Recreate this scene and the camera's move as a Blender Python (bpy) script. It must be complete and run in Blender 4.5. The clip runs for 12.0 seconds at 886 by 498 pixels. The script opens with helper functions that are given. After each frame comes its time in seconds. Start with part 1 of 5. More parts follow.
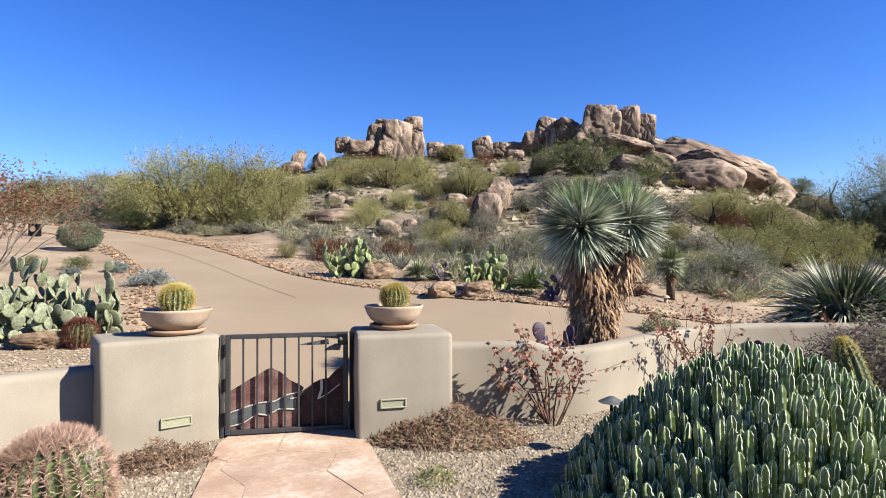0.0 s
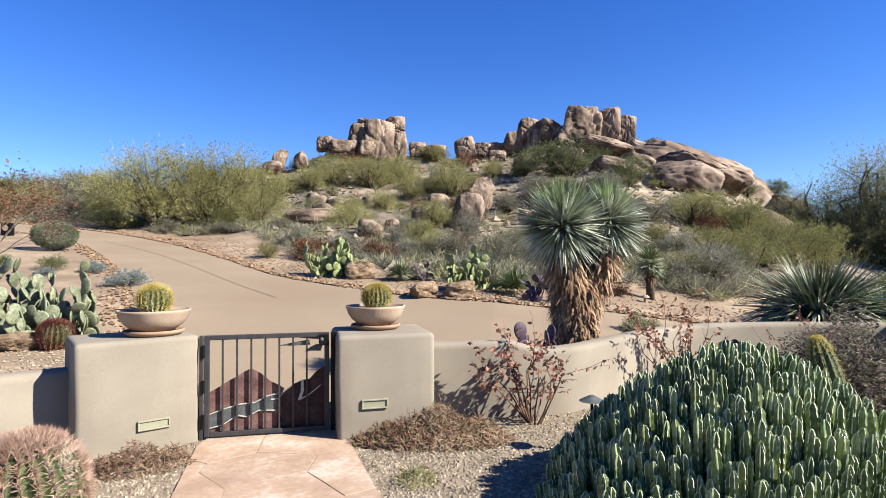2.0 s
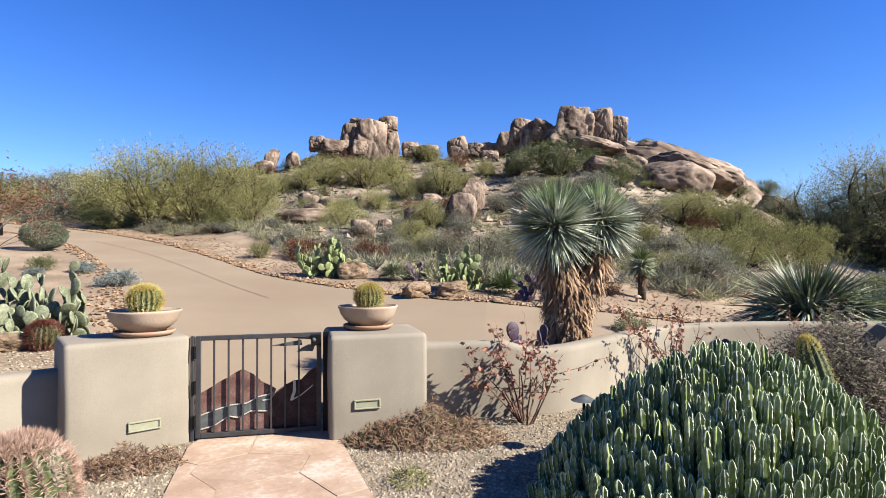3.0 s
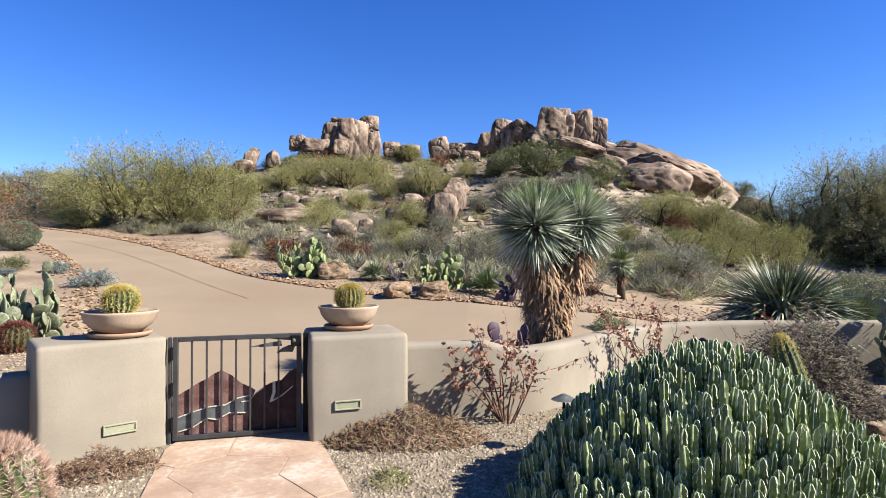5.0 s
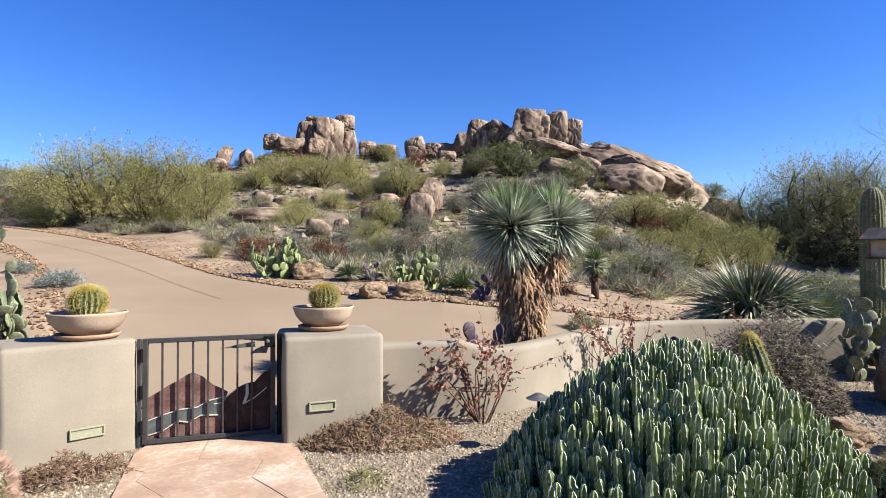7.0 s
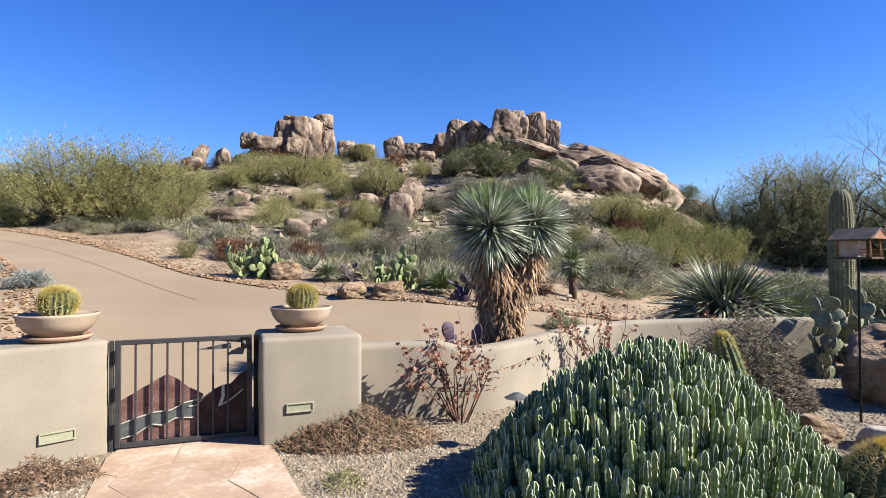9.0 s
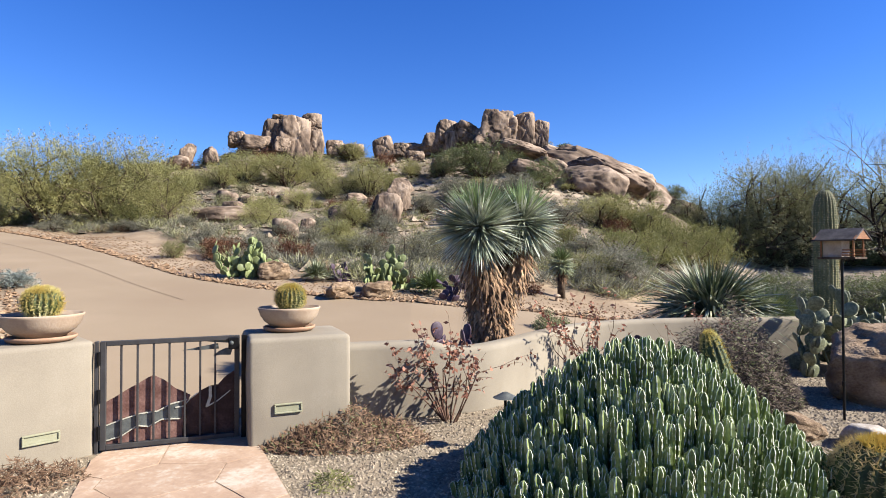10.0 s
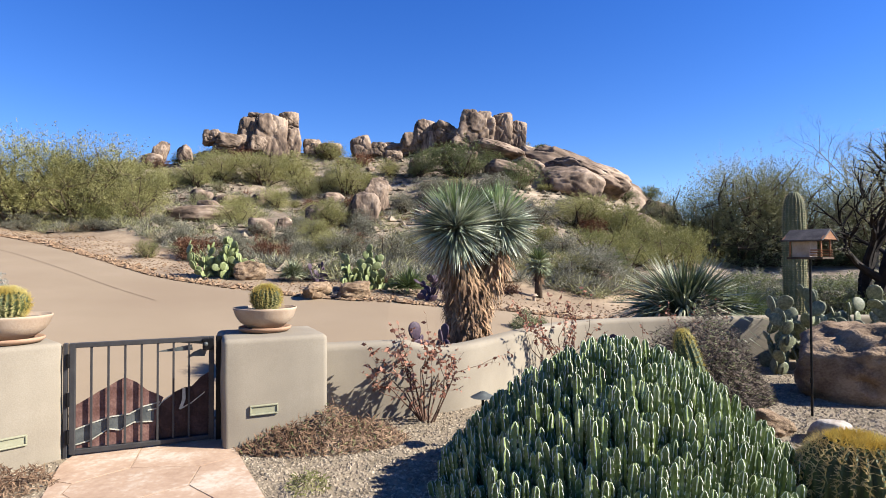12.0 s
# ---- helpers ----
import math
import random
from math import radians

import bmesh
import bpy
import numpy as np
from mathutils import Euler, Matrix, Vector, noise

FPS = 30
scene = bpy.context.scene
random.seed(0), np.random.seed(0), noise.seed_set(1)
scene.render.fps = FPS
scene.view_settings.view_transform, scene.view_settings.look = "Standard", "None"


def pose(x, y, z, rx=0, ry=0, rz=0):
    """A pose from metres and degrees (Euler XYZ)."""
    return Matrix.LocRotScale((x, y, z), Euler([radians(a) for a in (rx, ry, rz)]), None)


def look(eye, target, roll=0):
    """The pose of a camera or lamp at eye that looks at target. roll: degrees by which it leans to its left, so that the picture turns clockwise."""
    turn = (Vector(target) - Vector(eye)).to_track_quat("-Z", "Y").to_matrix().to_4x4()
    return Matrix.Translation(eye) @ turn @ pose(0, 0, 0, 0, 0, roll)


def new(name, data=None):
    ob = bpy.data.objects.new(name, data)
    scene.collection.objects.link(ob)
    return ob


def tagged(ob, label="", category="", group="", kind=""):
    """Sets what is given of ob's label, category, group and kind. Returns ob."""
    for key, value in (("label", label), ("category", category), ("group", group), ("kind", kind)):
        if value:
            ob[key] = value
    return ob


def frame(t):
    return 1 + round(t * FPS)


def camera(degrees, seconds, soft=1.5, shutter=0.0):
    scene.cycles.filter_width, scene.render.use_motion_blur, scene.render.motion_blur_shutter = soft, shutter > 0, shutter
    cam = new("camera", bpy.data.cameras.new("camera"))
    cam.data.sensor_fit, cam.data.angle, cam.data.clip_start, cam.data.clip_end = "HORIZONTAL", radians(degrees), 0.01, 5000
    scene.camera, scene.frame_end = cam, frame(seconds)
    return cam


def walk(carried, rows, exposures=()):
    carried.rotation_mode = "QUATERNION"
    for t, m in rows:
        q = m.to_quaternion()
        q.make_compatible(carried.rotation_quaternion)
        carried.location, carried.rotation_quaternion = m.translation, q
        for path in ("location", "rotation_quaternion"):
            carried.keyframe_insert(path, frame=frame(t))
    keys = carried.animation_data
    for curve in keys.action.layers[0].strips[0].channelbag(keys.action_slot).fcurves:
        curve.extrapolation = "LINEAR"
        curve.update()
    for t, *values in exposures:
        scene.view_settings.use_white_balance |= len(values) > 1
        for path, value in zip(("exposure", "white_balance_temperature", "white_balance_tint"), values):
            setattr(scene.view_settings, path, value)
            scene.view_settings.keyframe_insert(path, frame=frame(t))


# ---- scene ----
cam = camera(75.02, 12.0, soft=0.95)
walk(cam, [
    (0.0, look((0.0000, 0.0834, 1.6), (0.0000, 10.0818, 1.7837), -0.255)),
    (0.5, look((0.0007, 0.0834, 1.6), (0.0834, 10.0814, 1.7823), -0.260)),
    (1.0, look((0.0014, 0.0834, 1.6), (0.1737, 10.0803, 1.7836), -0.250)),
    (1.5, look((0.0020, 0.0834, 1.6), (0.2428, 10.0788, 1.7837), -0.258)),
    (2.0, look((0.0026, 0.0834, 1.6), (0.3105, 10.0770, 1.7838), -0.222)),
    (2.5, look((0.0032, 0.0834, 1.6), (0.3851, 10.0744, 1.7850), -0.227)),
    (3.0, look((0.0036, 0.0834, 1.6), (0.4389, 10.0722, 1.7836), -0.230)),
    (5.0, look((0.0063, 0.0832, 1.6), (0.7635, 10.0528, 1.7839), -0.224)),
    (5.5, look((0.0069, 0.0832, 1.6), (0.8394, 10.0467, 1.7844), -0.214)),
    (6.0, look((0.0080, 0.0831, 1.6), (0.9629, 10.0357, 1.7845), -0.219)),
    (6.5, look((0.0089, 0.0830, 1.6), (1.0808, 10.0237, 1.7838), -0.208)),
    (7.0, look((0.0098, 0.0829, 1.6), (1.1795, 10.0125, 1.7824), -0.206)),
    (9.0, look((0.0128, 0.0825, 1.6), (1.5418, 9.9632, 1.7835), -0.209)),
    (9.5, look((0.0135, 0.0823, 1.6), (1.6362, 9.9481, 1.7830), -0.201)),
    (10.0, look((0.0143, 0.0822, 1.6), (1.7285, 9.9325, 1.7818), -0.196)),
    (10.5, look((0.0152, 0.0820, 1.6), (1.8369, 9.9131, 1.7810), -0.202)),
    (11.0, look((0.0160, 0.0819, 1.6), (1.9350, 9.8944, 1.7790), -0.177)),
    (11.5, look((0.0168, 0.0817, 1.6), (2.0272, 9.8759, 1.7792), -0.185)),
    (12.0, look((0.0174, 0.0816, 1.6), (2.1049, 9.8597, 1.7789), -0.186)),
])

# ---- light ----
SUN_AZ, SUN_EL = radians(110), radians(35.5)
world = bpy.data.worlds.new("sky")
scene.world = world
world.use_nodes = True
wn = world.node_tree
sky = wn.nodes.new("ShaderNodeTexSky")
sky.sky_type, sky.sun_disc = "NISHITA", False
sky.sun_elevation, sky.sun_rotation = SUN_EL, SUN_AZ
sky.air_density, sky.dust_density, sky.ozone_density = 1.0, 0.0, 6.0
bg = wn.nodes["Background"]
bg.inputs["Strength"].default_value = 0.066
deep = wn.nodes.new("ShaderNodeHueSaturation")
deep.inputs["Hue"].default_value, deep.inputs["Saturation"].default_value, deep.inputs["Value"].default_value = 0.519, 1.24, 1.0
wn.links.new(sky.outputs["Color"], deep.inputs["Color"])
wn.links.new(deep.outputs["Color"], bg.inputs["Color"])
sun = new("sun", bpy.data.lights.new("sun", "SUN"))
sun.data.energy, sun.data.angle, sun.data.color = 5.0, radians(0.5), (1.0, 0.95, 0.88)
sun_dir = Vector((math.sin(SUN_AZ) * math.cos(SUN_EL), math.cos(SUN_AZ) * math.cos(SUN_EL), math.sin(SUN_EL)))
sun.matrix_world = look(sun_dir * 60, (0, 0, 0))
scene.view_settings.exposure = 1.54


# ---- materials ----
def rgb(h, tone=0.52):
    """Colour from a hex code; tone takes it to the surface's albedo."""
    h = h.lstrip("#")
    return tuple(tone * (int(h[i:i + 2], 16) / 255) ** 2.2 for i in (0, 2, 4)) + (1,)


def mat(name, c1, c2, scale=6.0, rough=0.85, bump=0.3, fine=60.0, vary=0.0, metal=0.0, c3=None, spec=0.3, stretch=(1, 1, 1), island=0.0, trans=0.0, relief=0.02):
    """Two or three colours mixed by a broad and a fine noise; vary: lightness by object, island: by loose piece."""
    m = bpy.data.materials.new(name)
    m.use_nodes = True
    n, l = m.node_tree.nodes, m.node_tree.links
    b = n["Principled BSDF"]
    tc = n.new("ShaderNodeTexCoord")
    mp = n.new("ShaderNodeMapping")
    mp.inputs["Scale"].default_value = stretch
    l.new(tc.outputs["Object"], mp.inputs["Vector"])
    n1, n2 = n.new("ShaderNodeTexNoise"), n.new("ShaderNodeTexNoise")
    for nn, s, d in ((n1, scale, 5), (n2, fine, 3)):
        nn.inputs["Scale"].default_value, nn.inputs["Detail"].default_value = s, d
        l.new(mp.outputs["Vector"], nn.inputs["Vector"])
    ramp = n.new("ShaderNodeValToRGB")
    ramp.color_ramp.elements[0].position, ramp.color_ramp.elements[1].position = 0.32, 0.68
    ramp.color_ramp.elements[0].color, ramp.color_ramp.elements[1].color = c1, c2
    if c3:
        e = ramp.color_ramp.elements.new(0.52)
        e.color = c3
    add = n.new("ShaderNodeMath")
    add.operation = "MULTIPLY_ADD"
    add.inputs[1].default_value, add.inputs[2].default_value = 0.45, -0.225
    l.new(n2.outputs["Fac"], add.inputs[0])
    sm = n.new("ShaderNodeMath")
    sm.operation = "ADD"
    l.new(n1.outputs["Fac"], sm.inputs[0])
    l.new(add.outputs[0], sm.inputs[1])
    l.new(sm.outputs[0], ramp.inputs["Fac"])
    col = ramp.outputs["Color"]
    for amount, node, sock in ((vary, "ShaderNodeObjectInfo", "Random"), (island, "ShaderNodeNewGeometry", "Random Per Island")):
        if amount:
            oi, mr, hsv = n.new(node), n.new("ShaderNodeMapRange"), n.new("ShaderNodeHueSaturation")
            mr.inputs["To Min"].default_value, mr.inputs["To Max"].default_value = 1 - amount, 1 + amount
            l.new(oi.outputs[sock], mr.inputs["Value"])
            l.new(mr.outputs["Result"], hsv.inputs["Value"])
            l.new(col, hsv.inputs["Color"])
            col = hsv.outputs["Color"]
    l.new(col, b.inputs["Base Color"])
    b.inputs["Roughness"].default_value, b.inputs["Metallic"].default_value = rough, metal
    b.inputs["Specular IOR Level"].default_value = spec
    if trans:
        tr, mx = n.new("ShaderNodeBsdfTranslucent"), n.new("ShaderNodeMixShader")
        l.new(col, tr.inputs["Color"])
        mx.inputs["Fac"].default_value = trans
        l.new(b.outputs[0], mx.inputs[1])
        l.new(tr.outputs[0], mx.inputs[2])
        l.new(mx.outputs[0], n["Material Output"].inputs["Surface"])
    if bump:
        bp = n.new("ShaderNodeBump")
        bp.inputs["Strength"].default_value, bp.inputs["Distance"].default_value = bump, relief
        l.new(sm.outputs[0], bp.inputs["Height"])
        l.new(bp.outputs["Normal"], b.inputs["Normal"])
    return m


STUCCO = mat("stucco", rgb("#9f9482"), rgb("#b4a995"), 1.6, 0.95, 0.12, 110, c3=rgb("#aba08c"))
SAND = mat("sand", rgb("#937f68"), rgb("#bea88a"), 0.9, 0.95, 0.5, 14, c3=rgb("#aa9378"))
GRAVEL = mat("gravel_base", rgb("#7d6f5a"), rgb("#a3927a"), 3.0, 0.95, 0.8, 70, c3=rgb("#a6967e"))
PEBBLE = mat("pebble", rgb("#94846f"), rgb("#c2b298"), 8.0, 0.9, 0.2, 40, island=0.35)
DRIVE = mat("drive_concrete", rgb("#a18c72"), rgb("#b09b80"), 0.35, 0.92, 0.12, 90, c3=rgb("#a89479"))
JOINT = mat("drive_joint", rgb("#7f6a54"), rgb("#937b63"), 3, 0.95, 0.1)
FLAG = mat("flagstone", rgb("#bb9c82"), rgb("#e2d2bc"), 2.2, 0.85, 0.3, 24, vary=0.05, c3=rgb("#ceb094"))
GROUT = mat("grout", rgb("#b4967a"), rgb("#cdb294"), 8, 0.95, 0.3)
ROCK = mat("granite", rgb("#453b33"), rgb("#c4ad96"), 1.0, 0.93, 1.0, 6, vary=0.12, c3=rgb("#957f6c"), stretch=(1, 1, 0.6), relief=0.08)
ROCKN = mat("near_rock", rgb("#7d654f"), rgb("#bca182"), 3.0, 0.93, 0.9, 30, vary=0.15, c3=rgb("#a0866a"), relief=0.035)
IRON = mat("painted_iron", rgb("#4c4a4a"), rgb("#5a5857"), 12, 0.55, 0.1, 90, metal=0.3)
BLACK = mat("black_metal", rgb("#161515"), rgb("#222020"), 12, 0.5, 0.1, 80, metal=0.4)
RUST = mat("rusted_plate", rgb("#6d4c42"), rgb("#9b786b"), 9, 0.8, 0.3, 60, c3=rgb("#85635a"))
# the plate rust again, with the pillar's shadow put into its colour
RUST_SHADE = mat("rust_in_shade", rgb("#3f2f2a"), rgb("#614a42"), 9, 0.8, 0.3, 60, c3=rgb("#4f3b35"))
STEEL = mat("bare_steel", rgb("#5d615f"), rgb("#7a7e7a"), 14, 0.6, 0.1, 80, metal=0.2)
TERRA = mat("cast_stone", rgb("#c4a88c"), rgb("#d9c2a8"), 5, 0.85, 0.15, 60, c3=rgb("#d0b69b"))
SAUCER = mat("saucer_clay", rgb("#b08a6e"), rgb("#c9a486"), 6, 0.85, 0.15, 60, c3=rgb("#bd977a"))
LOUVER = mat("light_cover", rgb("#a6a485"), rgb("#b6b496"), 10, 0.6, 0.1, 60)
WHITE = mat("white_spine", rgb("#cfcbb2"), rgb("#e9e6d4"), 40, 0.8, 0.0, 120)


# ---- builders ----
def part(name, bm, material, parent=None, label="", smooth=False):
    me = bpy.data.meshes.new(name)
    bm.to_mesh(me)
    bm.free()
    for m in (material if isinstance(material, (list, tuple)) else (material,)):
        me.materials.append(m)
    if smooth:
        me.polygons.foreach_set("use_smooth", [True] * len(me.polygons))
    ob = new(name, me)
    if parent:
        ob.parent = parent
    if label:
        ob["label"] = label
    return ob


def raw(name, verts, faces, material, parent=None, label="", smooth=False, mats=None):
    me = bpy.data.meshes.new(name)
    me.from_pydata(verts, [], faces)
    for m in (material if isinstance(material, (list, tuple)) else (material,)):
        me.materials.append(m)
    if mats is not None:
        me.polygons.foreach_set("material_index", mats)
    if smooth:
        me.polygons.foreach_set("use_smooth", [True] * len(me.polygons))
    me.update()
    ob = new(name, me)
    if parent:
        ob.parent = parent
    if label:
        ob["label"] = label
    return ob


def share(src, parent, m, label=""):
    """Another object on the mesh of src."""
    ob = new(src.name.split(".")[0], src.data)
    ob.parent = parent
    ob.matrix_basis = m
    if label:
        ob["label"] = label
    return ob


def thing(name, m, label, category, group="", kind=""):
    e = new(name)
    e.empty_display_size = 0.1
    e.matrix_basis = m
    return tagged(e, label, category, group, kind)


def box(bm, sx, sy, sz, m=Matrix(), bevel=0.0, seg=2):
    r = bmesh.ops.create_cube(bm, size=1, matrix=m @ Matrix.Diagonal((sx, sy, sz, 1)))
    if bevel:
        es = list({e for v in r["verts"] for e in v.link_edges})
        bmesh.ops.bevel(bm, geom=es, offset=bevel, segments=seg, affect="EDGES", profile=0.5)
    return r


def rod(bm, p, q, r0, r1=None, sides=8):
    p, q = Vector(p), Vector(q)
    d = q - p
    m = Matrix.Translation((p + q) / 2) @ d.to_track_quat("Z", "Y").to_matrix().to_4x4()
    bmesh.ops.create_cone(bm, cap_ends=True, segments=sides, radius1=r0, radius2=r0 if r1 is None else r1, depth=d.length, matrix=m)


def smooth01(a, b, x):
    t = min(1, max(0, (x - a) / (b - a)))
    return t * t * (3 - 2 * t)


def lerp_table(tab, x):
    if x <= tab[0][0]:
        return tab[0][1]
    for (a, u), (b, v) in zip(tab, tab[1:]):
        if x <= b:
            k = (x - a) / (b - a)
            return u + (v - u) * (k * k * (3 - 2 * k))
    return tab[-1][1]


# ---- the lie of the land ----
EYE_H, RIDGE = 1.6, 55.0
SUMMIT = ((-180, 1.0), (-90, 2.0), (-60, 4.5), (-38, 4.6), (-25, 6.0), (-15, 8.5), (-8, 10.3), (0, 10.2), (6, 10.4), (12, 11.3),
          (17, 12.3), (22, 10.6), (27, 8.2), (31, 5.4), (35, 2.2), (40, 0.7), (60, 0.7), (120, 0.7), (180, 1.0))
GRADE = ((-180, 0.0), (-100, 0.02), (-60, 0.12), (-30, 0.125), (6, 0.125), (14, 0.105), (28, 0.045), (40, 0.012), (180, 0.0))
FOOT = ((-180, 30), (-45, 34), (-30, 33), (-20, 22), (-10, 15.5), (0, 13.8), (12, 12.6), (25, 12.6), (40, 14), (60, 20), (180, 30))


def bank(x, y):
    # the raised bed behind the low wall beside the gate
    sd = (x + 2.86) * -0.64 + (y - 5.12) * 0.77
    d = math.hypot(x, y)
    az = math.degrees(math.atan2(x, y))
    return 0.5 * smooth01(0.02, 0.2, sd) * (1 - smooth01(7, 14, d)) * smooth01(-24, -29.5, az) if az < -24 else 0.0


COURT = ((-5.2, 2.4), (-4.6, 3.5), (-3.75, 4.42), (-2.9, 5.15), (-2.0, 5.5), (-0.8, 5.7), (0, 5.95), (1.13, 6.06), (1.5, 6.15), (1.98, 6.58), (2.5, 7.08),
         (3.05, 7.58), (3.7, 7.96), (4.6, 8.1), (6.6, 7.97), (7.6, 7.80), (8.6, 7.6), (9.9, 7.3), (9.9, -6), (-5.2, -6))


def in_court(x, y):
    hit = False
    for (ax, ay), (bx, by) in zip(COURT, COURT[1:] + COURT[:1]):
        if (ay > y) != (by > y) and x < (bx - ax) * (y - ay) / (by - ay) + ax:
            hit = not hit
    return hit


def land(x, y):
    d = math.hypot(x, y)
    if d < 12 and in_court(x, y):
        return 0.0
    az = math.degrees(math.atan2(x, y))
    g, foot = lerp_table(GRADE, az), lerp_table(FOOT, az)

    def base(q):
        u = q - 6.8
        return g * (u if u > 1 else (0.25 * (u + 1) ** 2 if u > -1 else 0.0))
    z = base(min(d, foot))
    if d > foot:
        e0 = math.atan2(z - EYE_H, foot)
        e1 = radians(lerp_table(SUMMIT, az))
        k = (min(d, RIDGE) - foot) / (RIDGE - foot)
        z = EYE_H + min(d, RIDGE) * math.tan(e0 + (e1 - e0) * k ** 0.8)
        rough = smooth01(foot, foot + 6, d) * smooth01(40, 30, az) if az > 20 else smooth01(foot, foot + 6, d)
        z += rough * (0.55 * noise.noise((x * 0.16, y * 0.16, 3.1)) + 0.25 * noise.noise((x * 0.5, y * 0.5, 7.7)))
        if d > RIDGE:
            z = max(2.0, z - (d - RIDGE) * 0.05 * smooth01(1.5, 6, z))
    return z + bank(x, y)


azs = [-180 + 4 * i for i in range(30)] + [-60 + 0.32 * i for i in range(400)] + [68 + 4 * i for i in range(28)]
rad = [0.3]
while rad[-1] < 2500:
    rad.append(rad[-1] + (0.16 if rad[-1] < 9 else 0.04 * rad[-1] - 0.15))
gv, gf = [], []
for r in rad:
    for a in azs:
        x, y = r * math.sin(radians(a)), r * math.cos(radians(a))
        gv.append((x, y, land(x, y)))
N = len(azs)
for i in range(len(rad) - 1):
    for j in range(N):
        k = (j + 1) % N
        gf.append((i * N + j, i * N + k, (i + 1) * N + k, (i + 1) * N + j))
gv.append((0, 0, 0))
gf += [(len(gv) - 1, (j + 1) % N, j) for j in range(N)]
SLOPE = mat("rocky_slope", rgb("#7d7060"), rgb("#cbb89f"), 0.7, 0.95, 1.0, 5, c3=rgb("#a8967f"), relief=0.12)
soil = []
for i in range(len(rad) - 1):
    for j in range(N):
        x, y, _ = gv[i * N + j]
        a = azs[j]
        edge = lerp_table(FOOT, a) + lerp_table(((-45, 3), (-28, 4.5), (-18, 6.5), (-8, 3.8), (0, 1.8), (10, 2.0), (18, 4.0), (27, 4.5), (34, 5)), a)
        soil.append(1 if rad[i] > edge + 2.2 * noise.noise((x * 0.35, y * 0.35, 2)) and -60 < a < 60 else 0)
soil += [0] * N
tagged(raw("ground", gv, gf, [SAND, SLOPE], smooth=True, mats=soil), "pale sandy desert ground rising to a rocky hill", "ground", kind="structure")


def chain(pts, n):
    """n points evenly along a polyline, corners rounded."""
    ps = [Vector(p) for p in pts]
    for _ in range(2):
        q = [ps[0]]
        for a, b in zip(ps, ps[1:]):
            q += [a * 0.75 + b * 0.25, a * 0.25 + b * 0.75]
        ps = q + [ps[-1]]
    ln = [0]
    for a, b in zip(ps, ps[1:]):
        ln.append(ln[-1] + (b - a).length)
    out, j = [], 0
    for i in range(n):
        s = ln[-1] * i / (n - 1)
        while j < len(ps) - 2 and ln[j + 1] < s:
            j += 1
        out.append(ps[j].lerp(ps[j + 1], (s - ln[j]) / max(1e-6, ln[j + 1] - ln[j])))
    return out

# ---- driveway ----
FAR_EDGE = [(-26, 30), (-19.5, 27.5), (-15.07, 26.66), (-10.65, 23.53), (-6.87, 19.35), (-4.43, 16.03), (-3.27, 14.98), (-1.82, 13.91), (-0.56, 13.02),
            (0.9, 12.3), (2.37, 11.9), (3.52, 11.6), (5.19, 11.4), (6.8, 11.0), (9.5, 10.6), (13, 10.5)]
NEAR_EDGE = [(-27, 25.5), (-19, 24.4), (-15.68, 23.83), (-13.12, 21.89), (-11.17, 19.79), (-8.75, 16.67), (-6.53, 13.2), (-5.2, 10.6), (-3.9, 8.3), (-2.95, 6.75),
             (-2.1, 6.3), (-0.6, 6.2), (0.3, 6.6), (1.6, 8.2), (3.0, 9.0), (5.0, 9.2), (9.5, 9.0), (13, 9.0)]
fe, ne = chain([(*p, 0) for p in FAR_EDGE], 90), chain([(*p, 0) for p in NEAR_EDGE], 90)
dv, df = [], []
M = 14
for a, b in zip(fe, ne):
    for j in range(M + 1):
        p = a.lerp(b, j / M)
        dv.append((p.x, p.y, land(p.x, p.y) + 0.02))
for i in range(len(fe) - 1):
    for j in range(M):
        k = i * (M + 1) + j
        df.append((k, k + 1, k + M + 2, k + M + 1))
# thickness along both edges
for j in (0, M):
    o = len(dv)
    for i in range(len(fe)):
        x, y, z = dv[i * (M + 1) + j]
        dv.append((x, y, z - 0.12))
    for i in range(len(fe) - 1):
        q = (i * (M + 1) + j, (i + 1) * (M + 1) + j, o + i + 1, o + i)
        df.append(q if j == M else q[::-1])
tagged(raw("road", dv, df, DRIVE, smooth=False), "tan coloured concrete driveway curving up the slope", "driveway", kind="structure")


def ribbon(name, pts, w, lift, material, **tags):
    v, f = [], []
    for i, p in enumerate(pts):
        t = (pts[min(i + 1, len(pts) - 1)] - pts[max(i - 1, 0)]).normalized()
        s = Vector((-t.y, t.x, 0)) * w / 2
        for q in (p - s, p + s):
            v.append((q.x, q.y, land(q.x, q.y) + lift))
    f = [(2 * i, 2 * i + 1, 2 * i + 3, 2 * i + 2) for i in range(len(pts) - 1)]
    return tagged(raw(name, v, f, material), **tags)


ribbon("trim_joint", chain([(*p, 0) for p in ((-12.2, 22.4), (-9.2, 19.8), (-6.6, 16.8), (-4.6, 14.2), (-3.2, 12.6))], 50), 0.022, 0.024, JOINT,
       label="dark narrow control joint in the driveway", category="joint", kind="structure")


